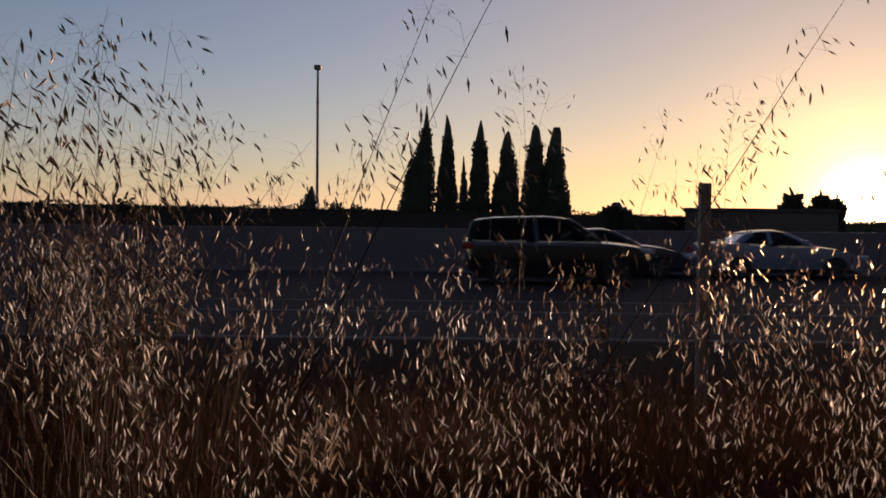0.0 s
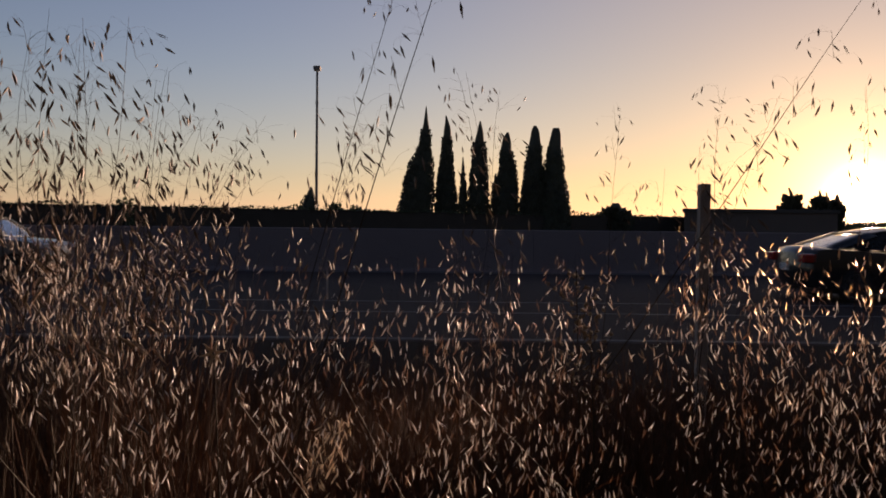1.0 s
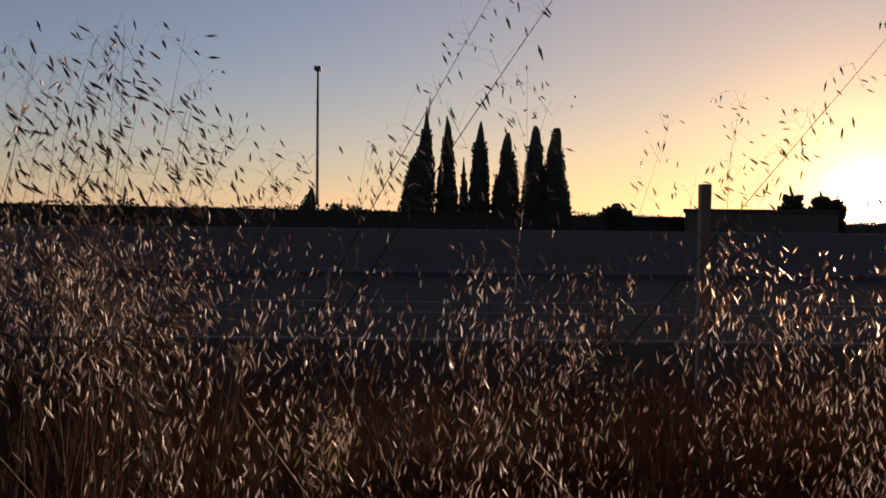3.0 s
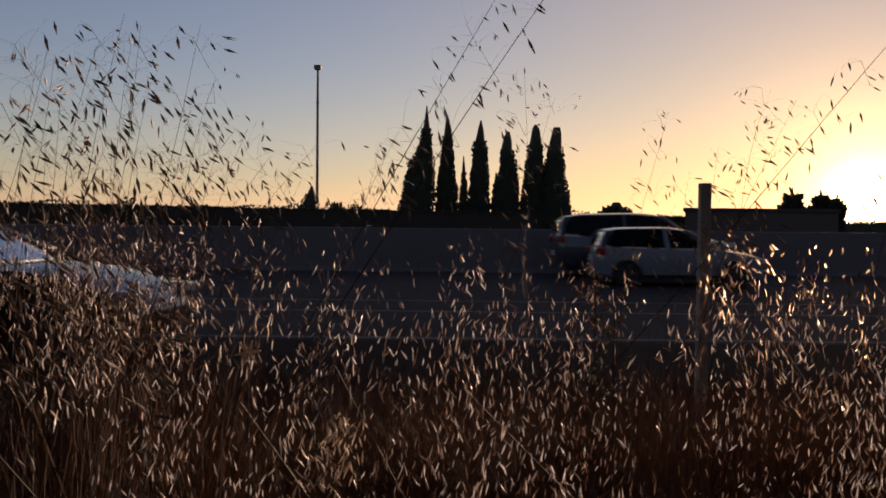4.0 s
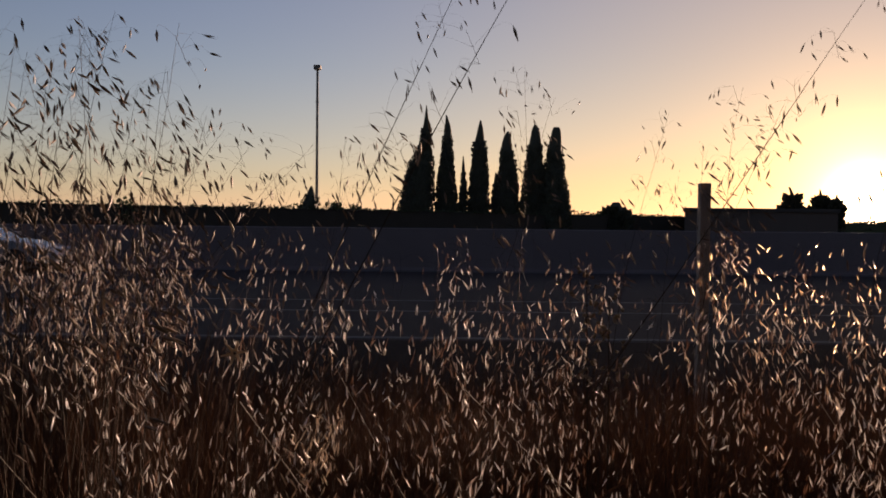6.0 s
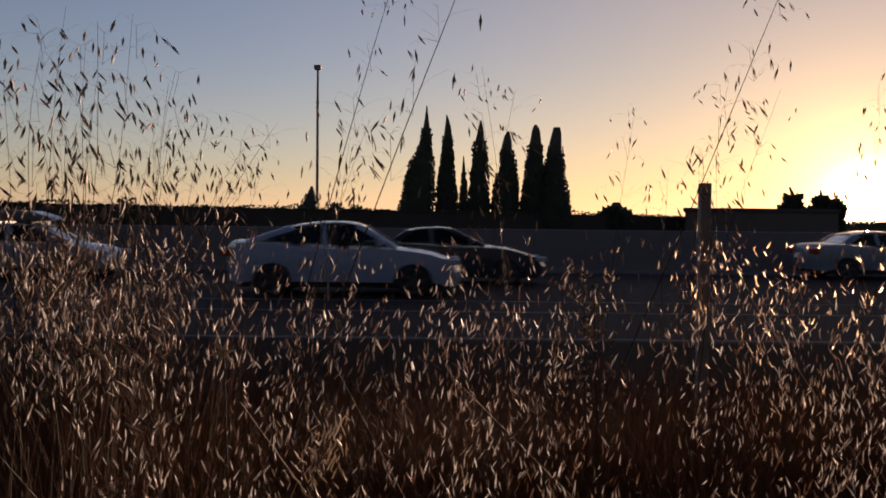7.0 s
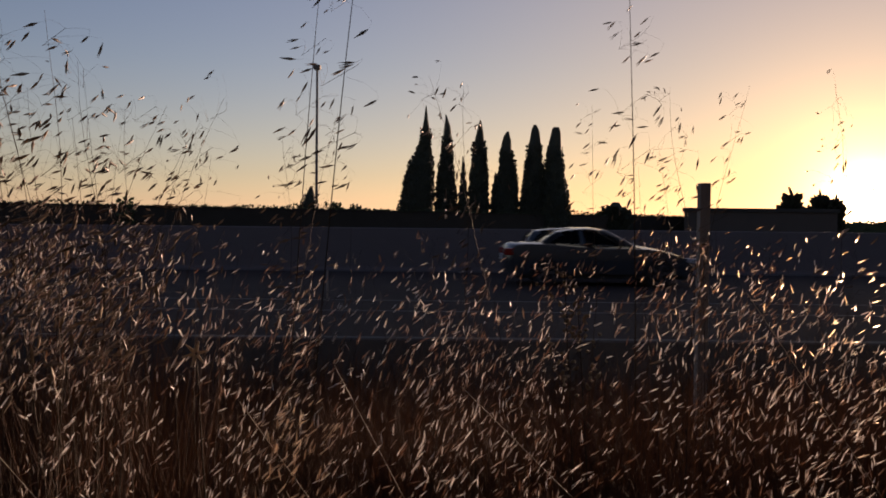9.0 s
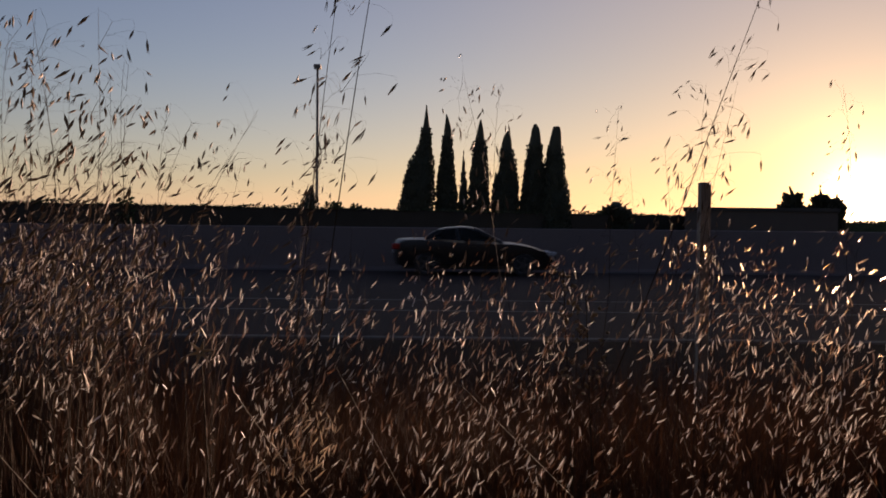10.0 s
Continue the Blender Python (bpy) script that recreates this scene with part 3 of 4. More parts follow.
def vehicle(name, kind, coat, label, category, roofbox=None, dark_glass=False):
    k = KINDS[kind]
    L, W, r = k["L"], k["W"], k["r"]
    hw = W / 2
    root = thing(name, label, category, "passing traffic")
    g = M_PRIVACY if dark_glass else M_GLASS
    sh = lambda pts: [(x - L / 2, z) for x, z in pts]
    # body with wheel arches
    w0, w1 = k["wheels"]
    sill = k["deck"][0][1] - 0.06
    low = [(L - 0.25, sill)] + arc(w1, r + 0.06)[0:] + arc(w0, r + 0.06) + [(0.25, sill)]
    low = [(x, max(z, sill)) for x, z in low]
    bm = prism(bmesh.new(), sh(sweep(k["deck"], 3, 0.3) + low), -hw, hw)
    for z in (0.45, 0.6, 0.75, 0.88, 1.0):
        bmesh.ops.bisect_plane(bm, geom=bm.verts[:] + bm.edges[:] + bm.faces[:], plane_co=(0, 0, z), plane_no=(0, 0, 1))
    for x in (-0.41 * L, -0.25 * L, 0.0, 0.25 * L, 0.41 * L, 0.47 * L, -0.47 * L):
        bmesh.ops.bisect_plane(bm, geom=bm.verts[:] + bm.edges[:] + bm.faces[:], plane_co=(x, 0, 0), plane_no=(1, 0, 0))
    for y in (-0.9, -0.7, -0.35, 0.0, 0.35, 0.7, 0.9):
        bmesh.ops.bisect_plane(bm, geom=bm.verts[:] + bm.edges[:] + bm.faces[:], plane_co=(0, y * hw, 0), plane_no=(0, 1, 0))
    for v in bm.verts:                       # bonnet and boot lid are crowned, the nose is rounded in plan
        q = abs(v.co.y) / hw
        if v.co.z > 0.62:
            v.co.z -= 0.06 * q ** 3 * min(1.0, (v.co.z - 0.62) / 0.2)
        if abs(v.co.x) > 0.44 * L:
            v.co.x -= math.copysign(0.16 * q ** 3, v.co.x)
    for v in bm.verts:                       # the flanks lean in towards top and bottom, the nose narrows
        s = 1 - 0.06 * (max(0, v.co.z - 0.7) / 0.4) ** 1.5 - 0.03 * max(0, 0.55 - v.co.z) / 0.3
        e = abs(v.co.x) / (L / 2)
        s *= 1 - 0.13 * max(0, e - 0.82) / 0.18
        v.co.y *= s
    body = part("body", bm, coat, root, smooth=True)
    body.data.set_sharp_from_angle(angle=radians(38))
    bv = body.modifiers.new("round", "BEVEL")
    bv.width, bv.segments, bv.limit_method, bv.angle_limit = 0.035, 2, "ANGLE", radians(35)
    bv.harden_normals = True
    part("underbody", boxed(-L / 2 + 0.3, -hw * 0.86, 0.18, L / 2 - 0.3, hw * 0.86, sill + 0.12), M_TRIM, root)
    # cab: roof, pillars and panes along one swept line
    cab = sh(k["cab"])
    yb, yt = hw * 0.93, hw * 0.72
    z0, z1 = min(cab[0][1], cab[4][1]), cab[2][1]
    side = lambda z: yb + (yt - yb) * (z - z0) / (z1 - z0)
    line = sweep(cab, 6)
    lx, lz = zip(*line)
    bm = bmesh.new()
    grid = []
    for x, z in line[5:20]:
        y = side(z)
        grid.append([bm.verts.new((x, y * q, z + 0.012 - 0.05 * abs(q) ** 3)) for q in (-1, -0.95, -0.8, -0.4, 0, 0.4, 0.8, 0.95, 1)])
    for a, b in zip(grid, grid[1:]):
        for i in range(8):
            bm.faces.new((a[i], b[i], b[i + 1], a[i + 1]))
    bmesh.ops.solidify(bm, geom=bm.faces[:], thickness=0.045)
    bmesh.ops.recalc_face_normals(bm, faces=bm.faces[:])
    part("roof", bm, coat, root, smooth=True)
    for nm, run in (("windscreen", line[18:]), ("rear_window", line[:7])):
        bm = bmesh.new()
        grid = [[bm.verts.new((x, (side(z) - 0.07) * q, z - 0.015 - 0.02 * q * q)) for q in (-1, -0.5, 0, 0.5, 1)] for x, z in run]
        for a, b in zip(grid, grid[1:]):
            for i in range(4):
                bm.faces.new((a[i], b[i], b[i + 1], a[i + 1]))
        bmesh.ops.solidify(bm, geom=bm.faces[:], thickness=0.006)
        part(nm, bm, g, root, smooth=True)
    rim_z = lambda x: float(np.interp(x, lx, lz)) - 0.06
    beltz = lambda x: np.interp(x, [p[0] for p in cab[::4]], [p[1] for p in cab[::4]]) - 0.02
    for s in (-1, 1):
        def pt(x, z, inset=0.0):
            return (x, s * (side(z) - inset), z)
        # corner posts that follow the line of the glass
        for run, lean in ((line[18:], -0.05), (line[:7], 0.12)):
            bm = bmesh.new()
            rows = [[bm.verts.new(pt(x, z + 0.014, 0.10)), bm.verts.new(pt(x, z + 0.008, 0.05)), bm.verts.new(pt(x, z - 0.008, 0.018)), bm.verts.new(pt(x + lean * 0.3, z - 0.03)), bm.verts.new(pt(x + lean, z - 0.08))] for x, z in run]
            for a, b in zip(rows, rows[1:]):
                for i in range(4):
                    bm.faces.new((a[i], b[i], b[i + 1], a[i + 1]) if s < 0 else (a[i + 1], b[i + 1], b[i], a[i]))
            bmesh.ops.solidify(bm, geom=bm.faces[:], thickness=0.025)
            bmesh.ops.recalc_face_normals(bm, faces=bm.faces[:])
            part("pillar", bm, coat, root, smooth=True)
        pm = k["panes"][1] - L / 2
        bm = bmesh.new()
        q = [pt(pm - 0.045, beltz(pm)), pt(pm + 0.045, beltz(pm)), pt(pm - 0.014, rim_z(pm)), pt(pm - 0.086, rim_z(pm))]
        slab(bm, q if s < 0 else q[::-1], 0.05)
        part("pillar", bm, coat, root)
        for xa, xb in ((cab[0][0] + 0.22, pm - 0.06), (pm + 0.02, cab[4][0] - 0.14)):
            bm = bmesh.new()
            rows = []
            for i in range(9):
                x = xa + (xb - xa) * i / 8
                lo = beltz(x) + 0.005
                hi = max(lo + 0.01, rim_z(x))
                rows.append([bm.verts.new(pt(x, lo, 0.02)), bm.verts.new(pt(x, hi, 0.02))])
            for a, b in zip(rows, rows[1:]):
                bm.faces.new((a[0], b[0], b[1], a[1]))
            bmesh.ops.solidify(bm, geom=bm.faces[:], thickness=0.005)
            part("side_window", bm, g, root)
        mx = cab[4][0] - 0.35
        m = part("mirror", boxed(mx - 0.06, s * (yb + 0.01) - 0.0 - (0.0 if s > 0 else 0.2), beltz(mx) + 0.02, mx + 0.06,
                                 s * (yb + 0.01) + (0.2 if s > 0 else 0.0), beltz(mx) + 0.17, bevel=0.03), coat, root)
        for hx in (pm - 0.45, pm + 0.35):
            part("door_handle", boxed(hx, s * hw * 0.985 - 0.015, 0.86 * k["cab"][4][1], hx + 0.17, s * hw * 0.985 + 0.015,
                                      0.86 * k["cab"][4][1] + 0.03, bevel=0.006), coat, root)
        dk = k["deck"]
        nz = dk[-3]
        part("headlight", boxed(L / 2 - 0.42, s * hw * 0.83 - 0.12, nz[1] - 0.08, L / 2 - 0.075, s * hw * 0.83 + 0.10, nz[1] + 0.05, bevel=0.03), M_HEADLIGHT, root, "clear headlight")
        part("tail_light", boxed(-L / 2 - 0.005, s * hw * 0.80 - 0.14, dk[2][1] - 0.2, -L / 2 + 0.22, s * hw * 0.80 + 0.14, dk[2][1] - 0.02, bevel=0.03), M_TAIL, root, "red tail light")
    # seats seen through the panes
    for x in (0.35, -0.6):
        for y in (-0.38, 0.38):
            part("seat_back", boxed(x + cab[2][0] - 0.08, y - 0.22, 0.6, x + cab[2][0] + 0.06, y + 0.22, z1 - 0.32, bevel=0.05), M_CABIN, root)
    part("number_plate", boxed(-L / 2 - 0.02, -0.15, 0.62, -L / 2 + 0.02, 0.15, 0.77), M_PLATE, root)
    # wheels
    tyre = tube(bmesh.new(), [(0, -0.11, 0), (0, -0.10, 0), (0, 0.10, 0), (0, 0.11, 0)], [r - 0.03, r, r, r - 0.03], 28)
    tyre = mesh_of(tyre, "tyre", M_TYRE)
    bm = bmesh.new()
    tube(bm, [(0, -0.118, 0), (0, -0.10, 0)], [r * 0.16, r * 0.18], 12)
    for j in range(5):
        a = j * 2 * math.pi / 5
        d, e = Vector((math.cos(a), 0, math.sin(a))), Vector((-math.sin(a), 0, math.cos(a)))
        q = [d * r * 0.1 - e * 0.045, d * r * 0.1 + e * 0.045, d * r * 0.7 + e * 0.03, d * r * 0.7 - e * 0.03]
        slab(bm, [v + Vector((0, -0.116, 0)) for v in q], 0.02)
    outer = [(math.cos(2 * math.pi * j / 28), math.sin(2 * math.pi * j / 28)) for j in range(28)]
    ra = [bm.verts.new((c * r * 0.74, -0.117, s_ * r * 0.74)) for c, s_ in outer]
    rb = [bm.verts.new((c * r * 0.66, -0.112, s_ * r * 0.66)) for c, s_ in outer]
    for j in range(28):
        bm.faces.new((ra[j], ra[(j + 1) % 28], rb[(j + 1) % 28], rb[j]))
    rim = mesh_of(bm, "rim", M_RIM)
    for wx in (w0, w1):
        for s in (-1, 1):
            w = part("wheel", tyre, None, root, at=pose(wx - L / 2, s * (hw - 0.12), r, 0, 0, 0 if s < 0 else 180))
            part("rim", rim, None, w)
    if roofbox:
        bm = bmesh.new()
        prof = [(-0.82, 0.08), (-0.80, 0.24), (-0.3, 0.28), (0.2, 0.26), (0.6, 0.14), (0.78, 0.04), (0.7, 0.0), (-0.76, 0.0)]
        prism(bm, prof, -0.38, 0.38)
        b = part("roof_box", bm, roofbox, root, "glossy roof cargo box", at=pose(cab[2][0] + 0.32, 0, z1 + 0.06))
        bb = b.modifiers.new("round", "BEVEL")
        bb.width, bb.segments = 0.05, 3
        for x in (-0.45, 0.5):
            part("roof_bar", boxed(cab[2][0] + x, -yt - 0.02, z1 - 0.02, cab[2][0] + x + 0.05, yt + 0.02, z1 + 0.058), M_TRIM, root)
    return root


NEAR, MID, INNER, FAR = 8.7, 16.25, 19.75, 23.15     # lane centres
# name, kind, paint, label, category, lane, (time, x of the nose), speed
TRAFFIC = [
    ("suv", "suv", P_BLACK, "black sport utility vehicle driving past the barrier", "car", INNER, (0.0, 5.27), 25.0, {}),
    ("sedan", "sedan", P_GREY, "dark grey sedan beside the concrete barrier", "car", FAR, (0.0, 7.35), 27.0, {}),
    ("sedan", "sedan", P_SILVER, "silver sedan beside the concrete barrier", "car", FAR, (0.0, 12.45), 27.0, {}),
    ("sedan", "tall_sedan", P_BLACK, "shiny black sedan with pale alloy rims", "car", MID, (0.5, -0.63), 25.6, {}),
    ("suv", "jeep", P_CHAMPAGNE, "beige boxy sport utility vehicle on the road", "car", INNER, (1.4, 0.29), 25.0, {}),
    ("sedan", "sedan", P_BLUE, "dark blue sedan on the road", "car", INNER, (1.8, 0.56), 29.4, {}),
    ("wagon", "wagon", P_SILVER, "silver station wagon with tinted windows", "car", INNER, (3.8, 2.85), 26.3, dict(dark_glass=True)),
    ("suv", "big_suv", P_GREY, "tall dark grey sport utility vehicle", "car", FAR, (3.8, 3.12), 27.0, {}),
    ("sedan", "sedan", P_RED, "very dark red sedan in the lane beside the verge", "car", NEAR, (4.2, 2.58), 28.0, {}),
    ("pickup_truck", "pickup", P_DULL, "dusty black pickup truck with high cab", "truck", FAR, (4.6, 3.29), 27.0, {}),
    ("suv", "suv", P_DULL, "dusty black sport utility vehicle with sloping windscreen", "car", INNER, (4.8, -0.72), 24.1, {}),
    ("sedan", "tall_sedan", P_WHITE, "pale silver sedan with tinted windows", "car", MID, (7.0, 0.43), 25.2, dict(dark_glass=True)),
    ("sedan", "sedan", P_GREY, "dark grey sedan overtaken by another car", "car", INNER, (7.0, 2.64), 26.8, {}),
    ("sedan", "sedan", P_SILVER, "pale silver sedan beside the concrete barrier", "car", FAR, (6.8, 10.2), 27.0, {}),
    ("hatchback", "compact", P_PEARL, "silver-grey hatchback with roof cargo box", "car", INNER, (7.4, 1.17), 23.6, dict(roofbox=P_CHAMPAGNE, dark_glass=True)),
    ("suv", "big_suv", P_DULL, "dusty black boxy sport utility vehicle", "car", FAR, (7.5, -1.95), 22.4, {}),
    ("sedan", "sedan", P_GREY, "dark grey sedan with bright roof reflections", "car", INNER, (8.7, -0.91), 24.3, {}),
    ("hatchback", "hatch", P_SLATE, "slate-blue hatchback beside the concrete barrier", "car", FAR, (8.8, 1.39), 27.0, dict(dark_glass=True)),
    ("sedan", "sedan", P_DULL, "low dusty black sedan on the road", "car", FAR, (9.8, -1.32), 23.5, {}),
]
vehicles = []
for name, kind, coat, label, cat, lane, (t0, x0), speed, extra in TRAFFIC:
    v = vehicle(name, kind, coat, label, cat, **extra)
    vehicles.append((v, lane, x0 - KINDS[kind]["L"] / 2 - speed * t0, speed))


# ---- wild oats ----
# lean of long stalks in the wind, degrees, every half second
WIND = [25, 21, 16, 22, 24, 31, 32, 32, 32, 31, 29, 29, 26, 22, 19, 11, -9, -12, 3, 6, 7]


def wind(t):
    return float(np.interp(t, [0.5 * k for k in range(21)], WIND))


# how far the husks swing out of the plumb line, every half second
SWING = [-14, -12, -8, -12, -15, -20, -20, -20, -20, -18, -18, -18, -15, -10, -5, 5, 44, 54, 48, 40, 28]


def swing(t):
    return float(np.interp(t, [0.5 * k for k in range(21)], SWING))


def spikelet(bm, p, d, size, rnd, wide=0.058):
    """Two long boat-shaped husks that gape at the tip."""
    d = Vector(d).normalized()
    u = d.orthogonal().normalized()
    a = rnd.random() * 6.28
    u, v = u * math.cos(a) + d.cross(u) * math.sin(a), d.cross(u * math.cos(a) + d.cross(u) * math.sin(a))
    p = Vector(p)
    w = size * wide
    for s in (1, -1):
        gape = v * s * size * rnd.uniform(0.02, 0.10)
        k = [bm.verts.new(p), bm.verts.new(p + d * size * 0.4 + u * w + v * s * w * 0.2), bm.verts.new(p + d * size + gape),
             bm.verts.new(p + d * size * 0.4 - u * w + v * s * w * 0.2), bm.verts.new(p + d * size * 0.42 + v * s * w * 1.0)]
        for f in ((0, 1, 4), (1, 2, 4), (2, 3, 4), (3, 0, 4)):
            bm.faces.new([k[i] for i in f])


def rachis_mesh(seed, length, r=0.0011):
    rnd = random.Random(seed)
    bm = bmesh.new()
    bow = rnd.uniform(-0.01, 0.03)
    tube(bm, [(bow * (k / 8) ** 2, 0.008 * math.sin(k * 0.7 + seed), length * k / 8) for k in range(9)], [r * (1 - 0.7 * k / 8) for k in range(9)], 5)
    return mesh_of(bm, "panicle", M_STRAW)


def husks_mesh(seed, whorls, count, spread, wide=0.049, skin=M_GLUME, long=(0.023, 0.037)):
    """A few whorls of hanging husks on hair-thin stalks, about the node that carries them."""
    rnd = random.Random(seed)
    bm = bmesh.new()
    tube(bm, [(0, 0, -0.036), (0, 0, 0.036)], [0.0003, 0.0003], 4)
    for f in bm.faces:
        f.material_index = 1
    for w in range(whorls):
        z = (w - (whorls - 1) / 2) * 0.034
        tip = (rnd.gauss(0, 0.32), rnd.gauss(0, 0.32))         # husks of one whorl hang alike
        for c in range(count + rnd.choice((-1, 0, 0, 1))):
            a = rnd.random() * 6.28
            reach = spread * rnd.uniform(0.25, 1.0)
            o = Vector((0, 0, z))
            e = o + Vector((math.cos(a) * reach, math.sin(a) * reach, reach * rnd.uniform(0.0, 0.9)))
            hang = e + Vector((math.cos(a) * 0.01, math.sin(a) * 0.01, -rnd.uniform(0.004, 0.02)))
            n0 = len(bm.faces)
            tube(bm, [o, (o + e) / 2 + Vector((0, 0, reach * 0.12)), e, hang], [0.0002, 0.00015, 0.00012, 0.00012], 3, cap=False)
            bm.faces.ensure_lookup_table()
            for f in bm.faces[n0:]:
                f.material_index = 1
            d = Vector((tip[0] + rnd.gauss(0, 0.16), tip[1] + rnd.gauss(0, 0.16), -1.0))
            spikelet(bm, hang, d, rnd.uniform(*long), rnd, wide)
    return mesh_of(bm, "branch", [skin, M_STRAW])


def stem_mesh(seed, length):
    rnd = random.Random(seed)
    bm = bmesh.new()
    b = rnd.uniform(-0.03, 0.03)
    tube(bm, [(b * math.sin(t * 3.14), 0, length * t) for t in (0, 0.25, 0.5, 0.75, 1.0)], [0.0014, 0.0012, 0.0010, 0.0008, 0.0006], 5)
    for t in (0.3, 0.62):
        tube(bm, [(b * math.sin(t * 3.14), 0, length * t - 0.005), (b * math.sin(t * 3.14), 0, length * t + 0.005)], [0.0017, 0.0017], 6)
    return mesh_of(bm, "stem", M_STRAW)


def blade_mesh(seed, length):
    rnd = random.Random(seed)
    bm = bmesh.new()
    w, droop, prev = rnd.uniform(0.002, 0.004), rnd.uniform(0.1, 0.55), None
    for k in range(8):
        t = k / 7
        c = Vector((length * 0.55 * t, 0, length * (0.8 * t - droop * 0.8 * t * t)))
        ww = w * (1 - t) ** 0.6
        tw = t * 2.0 * rnd.uniform(0.6, 1.2)
        q = [bm.verts.new(c + Vector((0, math.cos(tw) * ww, math.sin(tw) * ww))), bm.verts.new(c + Vector((0, 0, ww * 0.35))),
             bm.verts.new(c - Vector((0, math.cos(tw) * ww, math.sin(tw) * ww)))]
        if prev:
            bm.faces.new((prev[0], q[0], q[1], prev[1]))
            bm.faces.new((prev[1], q[1], q[2], prev[2]))
        prev = q
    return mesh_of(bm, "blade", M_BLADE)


STEMS = [stem_mesh(k, 0.8) for k in range(5)]
PANICLES = [rachis_mesh(50 + k, 0.40 + 0.01 * (k % 4), 0.0006) for k in range(6)]
HUSKS = [husks_mesh(60 + k, 3, 2 + (k % 3 > 1), 0.05 + 0.012 * (k % 3)) for k in range(12)]
LOOSE = [husks_mesh(120 + k, 2, 1 + k % 2, 0.03 + 0.01 * (k % 3)) for k in range(8)]
PALE = [husks_mesh(140 + k, 3, 4, 0.018 + 0.005 * (k % 3), 0.052, M_PALE, (0.02, 0.032)) for k in range(6)]
SPARSE = [husks_mesh(160 + k, 3, 2 + k % 2, 0.055 + 0.01 * (k % 3), 0.076, M_SILHOUETTE, (0.022, 0.035)) for k in range(9)]
BLADES = [blade_mesh(80 + k, 0.42) for k in range(6)]
oats = []          # root, panicle, place, stem lean, panicle lean, sideways lean, turn, gust share, phase
rnd = random.Random(7)
husks = []         # husk cluster, its height on the panicle, lean of the stalk as a function of time, phase


def add_husks(pan, heights, lean_at, ph, meshes, blown):
    for k, h in enumerate(heights):
        o = tagged(part("branch", rnd.choice(meshes), None, pan, at=pose(0, 0, h)), kind="stuff")
        q = 1.0 - 0.45 * k / max(1, len(heights) - 1)
        o.scale = (0.55 + 0.45 * q, 0.55 + 0.45 * q, q)
        husks.append((o, h, rnd.uniform(0, 360), lean_at, ph + k, blown))


OAT = "dry golden wild oat stalk with hanging husks"


def wild_oat(x, y, height, lean, nod, gust, label=OAT, nodes=(0.05, 0.16, 0.27, 0.38), meshes=HUSKS, blown=1.0):
    root = thing("wild_oat", label, "wild oat", "wild oats on the verge")
    s = height / 1.22
    root.scale = (s, s, s)
    part("stem", rnd.choice(STEMS), None, root)
    pan = part("panicle", rnd.choice(PANICLES), None, root, "panicle of pale hanging husks", at=pose(0, 0, 0.8))
    for h in (0.3,):
        part("blade", rnd.choice(BLADES), None, root, at=pose(0, 0, h, 0, 0, rnd.uniform(0, 360)))
    ph = rnd.uniform(0, 6.28)
    add_husks(pan, nodes, lambda t: lean + nod + 1.22 * gust * (wind(t) - 25), ph, meshes, blown)
    oats.append((root, pan, (x, y, verge_height(x, y) - 0.01), lean, nod, rnd.gauss(0, 3), rnd.uniform(-60, 60), gust, ph))


def sow(n, x0, x1, y0, y1, top0, top1, gust=0.4, nodes=(0.02, 0.10, 0.18, 0.26, 0.34, 0.40), tuft=4, meshes=None):
    """Tufts of stalks over a wedge of the verge; x0, x1 are slopes of x over y, top0, top1 the heights of their tips."""
    tufts = math.ceil(n / tuft)
    for k in range(n):
        if k % tuft == 0:
            cy, cx = math.sqrt(rnd.uniform(y0 * y0, y1 * y1)), x0 + (x1 - x0) * (k // tuft + rnd.uniform(0.1, 0.9)) / tufts
        y = min(y1, max(y0, cy + rnd.gauss(0, 0.12)))
        x = y * min(x1, max(x0, cx + rnd.gauss(0, 0.03)))
        h = rnd.uniform(top0, top1) - verge_height(x, y)
        lean, nod = rnd.gauss(4, 5), rnd.gauss(10, 9)
        wild_oat(x - 0.655 * h * math.sin(radians(lean)) - 0.2 * h * math.sin(radians(lean + nod)), y, h, lean, nod, gust * rnd.uniform(0.6, 1.4), OAT, nodes, meshes or HUSKS, 0.3)


def tall_oat(x, tip_x, tip_z, y, gust=0.42):
    """A stalk that crosses eye height at x and ends at the tip."""
    s = math.atan2(tip_x - x, max(0.05, tip_z - EYE))
    r = s * 0.3
    g = verge_height(x, y)
    h = (tip_z - g) / (0.655 * math.cos(r) + 0.345 * math.cos(s))
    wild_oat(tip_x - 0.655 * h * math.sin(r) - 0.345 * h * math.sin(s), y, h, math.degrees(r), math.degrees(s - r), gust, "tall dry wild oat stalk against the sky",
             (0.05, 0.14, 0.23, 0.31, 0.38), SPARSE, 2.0)


